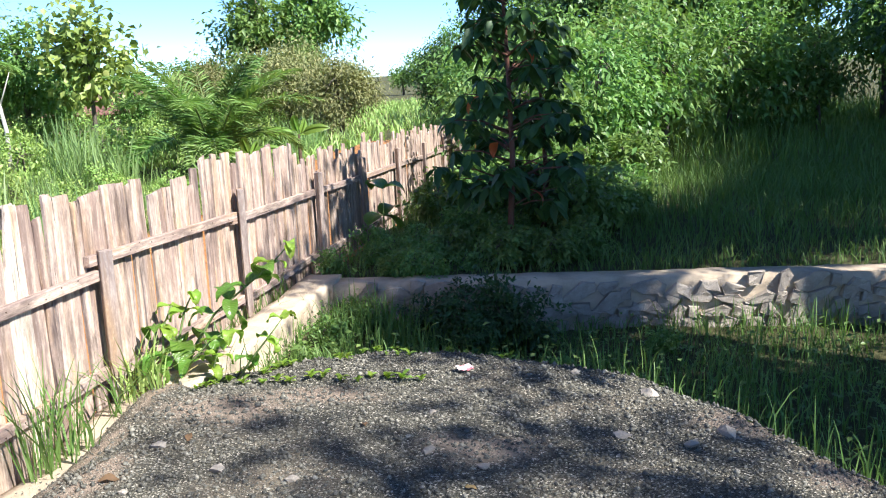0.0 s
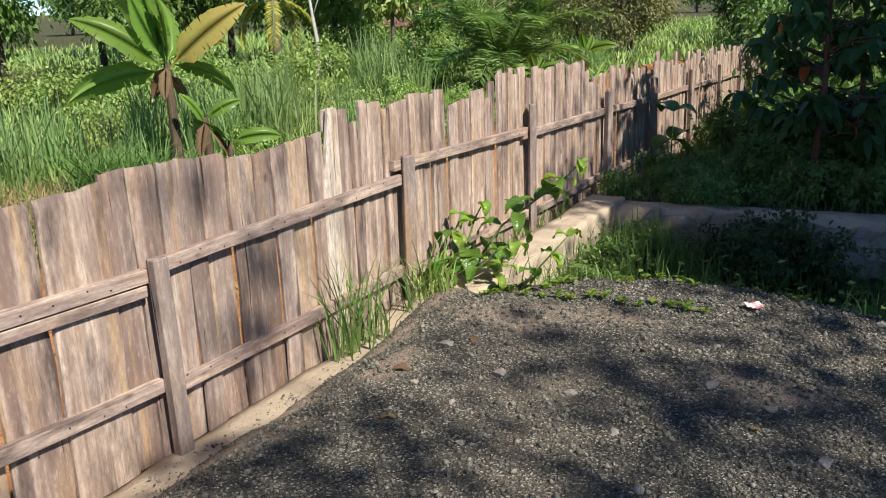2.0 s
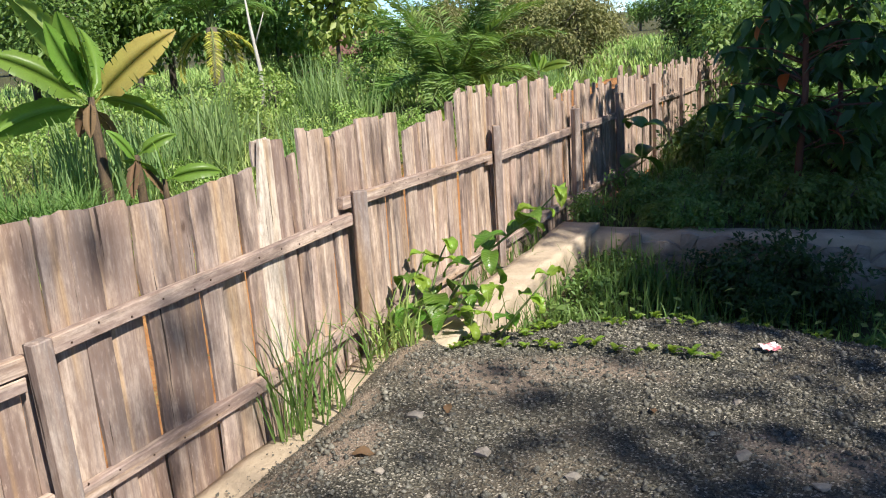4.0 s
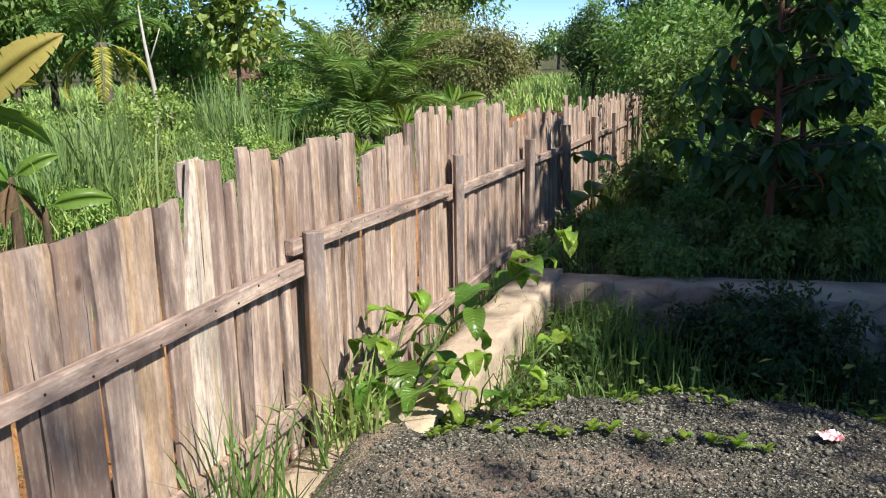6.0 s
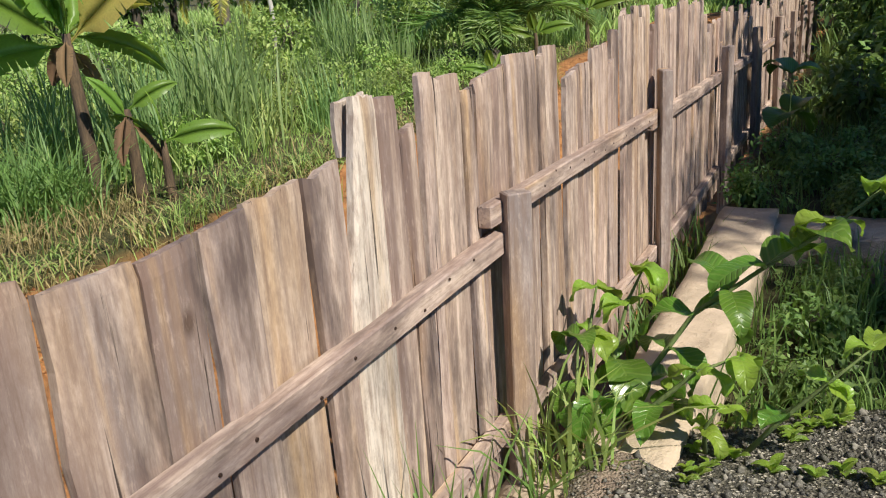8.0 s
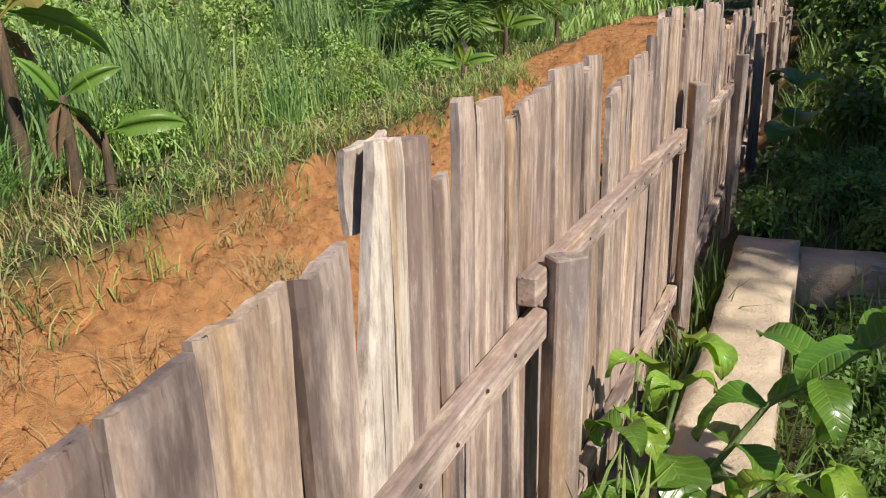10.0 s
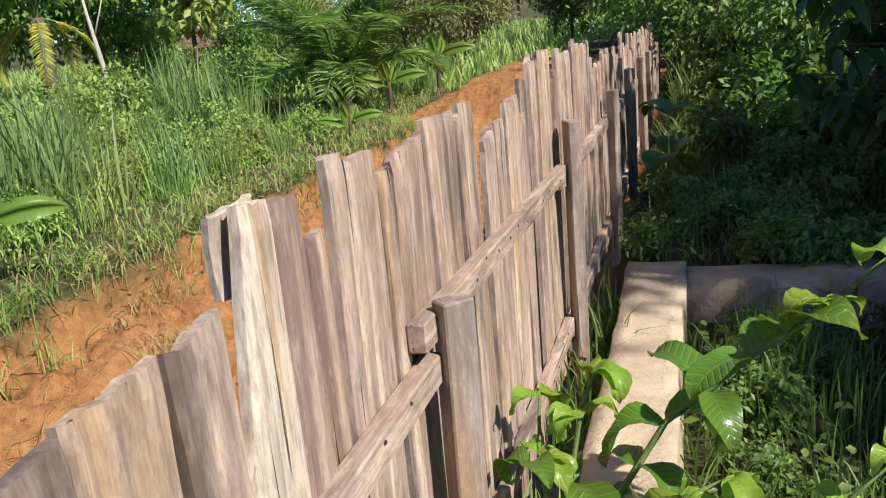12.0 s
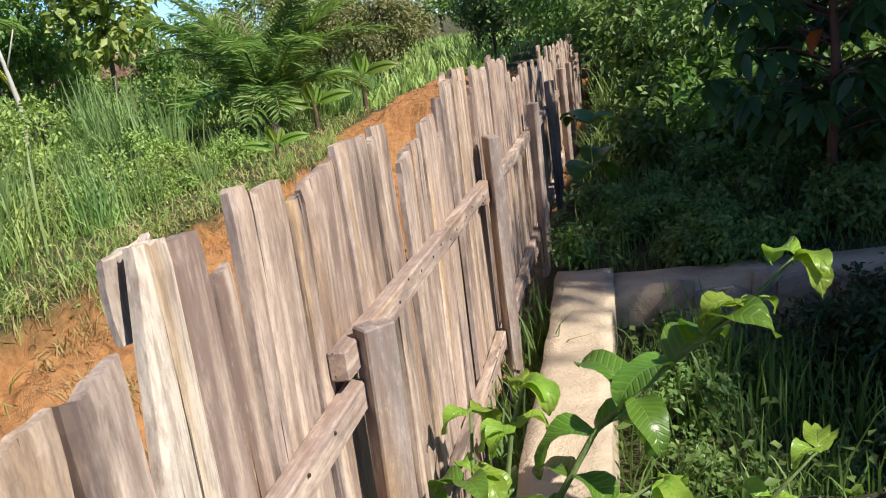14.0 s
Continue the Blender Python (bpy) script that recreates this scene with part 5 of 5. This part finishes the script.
T_AIRY = tree_kind(5, 7.0, (2.4, 2.4, 2.6), 60, 70, 0.3, 0.5, LEAF_MID, trunk_r=0.14, hollow=0.35, spread=0.13)
T_BUSH = tree_kind(6, 1.7, (0.95, 0.95, 0.8), 44, 20, 0.15, 0.5, LEAF_LIGHT, trunk_r=0.03, name="shrub")
T_WEED = tree_kind(7, 1.0, (0.55, 0.55, 0.5), 36, 22, 0.12, 0.5, LEAF_MID, trunk_r=0.012, name="weed_shrub")
T_SHADE = tree_kind(8, 8.0, (2.6, 2.6, 1.7), 30, 30, 0.2, 0.5, LEAF_DARK, trunk_r=0.09, hollow=0.5, spread=0.10)
# dense crown for unseen trees, added to darken the pit and meadow
T_SHADE_DENSE = tree_kind(12, 8.0, (2.5, 2.5, 1.8), 130, 50, 0.27, 0.5, LEAF_DARK, trunk_r=0.18, hollow=0.1, spread=0.16)
T_BIGLEAF = tree_kind(9, 4.5, (1.5, 1.5, 1.7), 44, 30, 0.27, 0.8, LEAF_LIGHT, trunk_r=0.06, hollow=0.4, spread=0.2)

# far row over the field
planted(T_AIRY, [(-17.4, 42.0, 1.05), (-15.0, 43.5, 1.15)], "tall airy broad-leaved tree behind the field", "tree", "trees behind the field")
planted(T_OLIVE, [(-8.8, 27.8, 0.95), (-11.2, 29.5, 1.0), (-12.8, 33, 1.2), (-15, 31, 1.0)], "round olive-green bush at the end of the field", "bush", "bushes behind the field")
planted(T_DENSE, [(-6.2, 32.5, 0.52), (-4.2, 30.5, 0.62), (-7.8, 39, 0.6), (-2.6, 27.5, 0.7), (-4.6, 36, 0.9), (-0.6, 31, 1.0), (-2.5, 40, 1.1)], "dense dark green tree beyond the clay mound", "tree", "dark trees beyond the mound")
planted(T_BROAD, [(-17.2, 23.6, 0.72), (-18.9, 22.4, 0.85), (-20.3, 20.6, 0.9), (-21.4, 18.6, 0.85), (-19.5, 25.5, 0.7), (-22.5, 22.5, 0.8), (-15.1, 25.9, 0.42), (-17.3, 25.3, 0.45), (-14.6, 28.0, 0.34), (-13.4, 25.4, 0.33), (-12.2, 28.5, 0.36), (-24, 20, 0.8), (-26, 24, 0.8), (-20.5, 30, 0.4), (-23, 25, 0.9), (-18.5, 16.5, 0.6), (-22, 15, 0.8), (-25, 33, 0.6), (-12.5, 36, 0.6), (-21, 36, 0.38), (-30, 26, 1.1), (-20, 12, 0.8), (-24, 8, 1.0), (-19, 4, 0.9), (-23, 0, 1.0), (-19, 48, 0.8), (-9, 50, 0.8)],
        "leafy green tree at the field's edge", "tree", "trees at the field's edge")
rng = np.random.default_rng(77)
planted(T_FAR, [(88 * math.sin(-a), 88 * math.cos(a), s) for a, s in zip(np.linspace(-0.35, 1.25, 34) + rng.normal(0, 0.015, 34), rng.uniform(0.45, 0.8, 34))], "distant green tree on the horizon", "tree", "trees on the horizon")
planted(T_BIGLEAF, [(-14.4, 22.6, 1.0), (-21.5, 22.0, 0.8)], "tree with large heart-shaped light green leaves", "tree", "large-leaved trees")
rng = np.random.default_rng(81)
planted(T_BUSH, [(rng.uniform(-16, -10.5), rng.uniform(10, 22), rng.uniform(0.5, 0.8)) for _ in range(34)] + [(rng.uniform(-18, -9), rng.uniform(22, 30), rng.uniform(0.5, 0.85)) for _ in range(18)] + [(-11.0, 18.5, 0.8), (-9.9, 19.6, 0.9), (-10.6, 16.8, 0.8)] + [(rng.uniform(-10.5, -7.4), rng.uniform(8.2, 15.5), rng.uniform(0.16, 0.46)) for _ in range(40)],
        "sunny light green shrub on the field", "shrub", "shrubs on the field")

# lighter leaf colour than the wood behind, in place of sunlight
planted(copy_thing(T_BROAD, pose(1.5, 26, 0)), [(1.5, 26, 1.1), (4.2, 24.2, 1.0), (0.6, 23.2, 0.62), (2.9, 21.6, 0.55), (6.2, 21.8, 0.7)], "sunlit green tree at the edge of the wood, its lighter leaves standing in for sun", "tree", "sunlit trees at the wood's edge")

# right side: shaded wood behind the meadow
# leaf colour carries the shade that the wood stands in
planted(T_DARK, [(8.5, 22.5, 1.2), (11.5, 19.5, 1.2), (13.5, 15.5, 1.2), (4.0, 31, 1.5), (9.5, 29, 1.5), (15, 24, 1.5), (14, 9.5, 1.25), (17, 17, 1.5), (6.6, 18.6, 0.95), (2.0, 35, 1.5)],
        "tall dark-leaved tree of the shaded wood, its shade put into leaf colour", "tree", "trees of the shaded wood")
# unseen trees, added so their gaps dapple the gravel and fence
planted(T_SHADE, [(6.1, -0.4, 1.2), (4.0, -1.2, 1.0), (9.9, -3.2, 1.25), (11.5, 1.5, 1.25)], "spreading open-crowned out-of-view tree added to dapple the gravel yard with shade", "tree", "shade trees")
# all out of view, placed only where their shadows are wanted
planted(T_SHADE_DENSE, [(3.7, 4.3, 0.62, 1.35), (3.3, 6.9, 0.8), (6.3, 3.4, 0.62, 1.35), (2.9, 6.0, 0.62, 1.35), (5.4, 7.9, 0.82), (6.6, 9.9, 0.75), (10.6, 11.0, 1.2), (12.6, 5.4, 1.2), (10.2, 15.0, 1.2)], "tall densely crowned out-of-view tree added to shade the pit and meadow", "tree", "dense shade trees")
rng = np.random.default_rng(91)
planted(T_WEED, [(rng.uniform(-2.2, -0.2), rng.uniform(7.5, 9.8), rng.uniform(0.24, 0.52)) for _ in range(26)] + [(rng.uniform(-2.6, -1.5), rng.uniform(7.35, 8.6), rng.uniform(0.25, 0.42)) for _ in range(16)] + [(rng.uniform(-2.1 - 0.01 * q, 0.4), 9.5 + q, rng.uniform(0.6, 1.2)) for q in rng.uniform(0, 9, 44)]
        + [(-2.0, 6.5, 0.35), (0.4, 6.6, 0.3), (-2.12, 5.5, 0.28), (-2.1, 5.9, 0.34), (-2.08, 6.25, 0.3), (-1.7, 6.4, 0.3), (-1.9, 5.4, 0.22), (-1.6, 5.7, 0.25), (-1.3, 5.9, 0.3), (-0.4, 6.0, 0.25)],
        "leafy green weed shrub growing wild by the wall", "shrub", "weeds behind the wall")
T_PIT = tree_kind(14, 1.0, (0.5, 0.5, 0.5), 44, 26, 0.10, 0.45, LEAF_DARK, trunk_r=0.012, name="weed_shrub")
planted(T_PIT, [(-1.45, 6.6, 0.45), (-1.15, 6.45, 0.52), (-0.9, 6.65, 0.66), (-0.65, 6.5, 0.55), (-1.25, 6.75, 0.55), (-1.0, 6.2, 0.4)],
        "dark green leafy weed shrub before the stone wall", "shrub", "dark weeds before the wall")
S_BACK = tree_kind(10, 2.4, (1.2, 1.2, 1.1), 80, 50, 0.13, 0.45, LEAF_MID, trunk_r=0.04, name="shrub")
planted(S_BACK, [(-1.2, 12.5, 0.9), (-0.2, 14.5, 1.1), (-2.0, 15.5, 0.8), (1.0, 16.5, 1.2), (-1.2, 17.5, 1.2), (-2.4, 19.5, 1.2), (0.4, 19.5, 1.4), (2.5, 20, 1.3), (-3.3, 22, 1.2), (4.5, 20.5, 1.2), (-1.5, 22.5, 1.5), (7, 20, 1.0), (9.5, 17.5, 1.0), (11.0, 14.5, 1.0)],
        "dense green shrub along the fence and the wood's edge", "shrub", "shrubs at the wood's edge")


# ---- broad-leaved sapling behind the wall ----
def sapling(x, y, height, label, seed, leaf, branch_n, name="sapling", stem=STEM_RED, reds=0):
    rng = np.random.default_rng(seed)
    tree = tagged(new(name), label, "sapling")
    tree.location = (x, y, rest(x, y) - 0.03)
    bm = bmesh.new()
    spine = [(0, 0, 0), (0.05, 0.02, height * 0.3), (0.02, 0.05, height * 0.6), (-0.05, 0.03, height)]
    tube(bm, spine, [0.035, 0.028, 0.02, 0.006], 7)
    pieces, ends = [], []
    for k in range(branch_n):
        s = rng.uniform(0.14, 1.0)
        a = 2.4 * k
        z = height * s
        L = (1.05 - 0.55 * s) * rng.uniform(0.5, 1.0) * height * 0.25
        p = Vector((0.03, 0.03, z))
        q = p + Vector((math.cos(a) * L, math.sin(a) * L, 0.25 * L))
        twig = bmesh.new()
        tube(twig, [p, p.lerp(q, 0.5) + Vector((0, 0, 0.08 * L)), q], [0.012, 0.008, 0.003], 5)
        part("branch", twig, stem, tree, smooth=True)
        for e, num in ((1.0, 9), (0.72, 5), (0.45, 3)):
            c = np.array(p.lerp(q, e))
            b = rng.uniform(0, 2 * np.pi, num)
            way = np.c_[np.cos(b), np.sin(b), rng.uniform(-1.0, 0.1, num)]
            pieces.append(oval_leaves(np.tile(c, (num, 1)) + way * 0.03, way, leaf * rng.uniform(0.6, 1.1, num), leaf * 0.46, 0.10, 0.4, rng))
    part("trunk", bm, stem, tree, smooth=True)
    v, f = joined(pieces)
    child("crown", mesh_np("crown", v, f, LEAF_DARK), tree)
    for k in range(reds):
        a = 1.9 * k
        me = with_material(leaf_blade(0.22, 0.09, 0.8, 0.05, seed=k), LEAF_RED)
        child("leaf", me, tree, Matrix.Translation((0.25 * math.cos(a), -0.35 + 0.1 * math.sin(a), height * (0.22 + 0.13 * k))) @ Matrix.Rotation(a, 4, "Z") @ Matrix.Rotation(0.8, 4, "Y"))
    return tree


sapling(-1.0, 8.5, 3.4, "dark sapling with broad drooping leaves, a few of them red", 5, 0.19, 62, reds=4)
sapling(-0.75, 9.5, 2.4, "dark sapling with broad drooping leaves", 6, 0.18, 40)
broad_shrub([[(-2.5, 9.25, -0.12), (-2.5, 9.28, 0.2), (-2.5, 9.32, 0.5)]], "broad-leaved plant standing by the fence behind the wall",
            [with_material(leaf_blade(0.34, 0.30, 0.7, 0.03, seed=9), LEAF_GLOSS), with_material(leaf_blade(0.30, 0.26, 0.9, 0.03, seed=8), LEAF_GLOSS)], np.random.default_rng(4), spacing=0.2, size=1.0)

# ---- thin pale trunk in the shrubs, hut with a rusty roof ----
pale = tagged(new("dead_tree"), "thin bare pale trunk standing among the shrubs", "tree")
pale.location = (-13.5, 17.6, rest(-13.5, 17.6))
bm = bmesh.new()
tube(bm, [(0, 0, 0), (0.05, 0, 1.2), (-0.1, 0, 2.2), (-0.25, 0.1, 3.0)], [0.06, 0.05, 0.035, 0.015], 7)
tube(bm, [(-0.05, 0, 1.7), (0.25, 0.1, 2.5)], [0.025, 0.01], 5)
part("trunk", bm, BARK_PALE, pale, smooth=True)

RUST = stone_material("rusty_sheet", [(0.0, (0.13, 0.06, 0.05)), (1.0, (0.20, 0.095, 0.075))], 3.0, 0.01)
hut = tagged(new("hut"), "low plank hut with a rusty red sheet roof among trees", "hut")
hut.matrix_basis = pose(-19.0, 30.0, rest(-18.6, 29.0), 0, 0, 25)
bm = bmesh.new()
for a, b in (((-1.5, -1.2), (1.5, -1.1)), ((-1.5, 1.1), (1.5, 1.2)), ((-1.5, -1.2), (-1.4, 1.2)), ((1.4, -1.2), (1.5, 1.2))):
    r = bmesh.ops.create_cube(bm, size=1)["verts"]
    for w in r:
        w.co = Vector((a[0] if w.co.x < 0 else b[0], a[1] if w.co.y < 0 else b[1], 0 if w.co.z < 0 else 1.25))
part("wall", bm, BOARD, hut)
for side in (-1, 1):
    bm = bmesh.new()
    rows = []
    for i in range(41):
        x = -1.8 + 3.6 * i / 40
        rows.append([bm.verts.new((x, 0, 1.85 + 0.025 * (i % 2))), bm.verts.new((x, side * 1.55, 1.1 + 0.025 * (i % 2))), bm.verts.new((x, side * 1.55, 1.08 + 0.025 * (i % 2))), bm.verts.new((x, 0, 1.83 + 0.025 * (i % 2)))])
    for a, b in zip(rows, rows[1:]):
        for k in range(4):
            bm.faces.new((a[k], b[k], b[(k + 1) % 4], a[(k + 1) % 4]))
    part("roof", bm, RUST, hut)
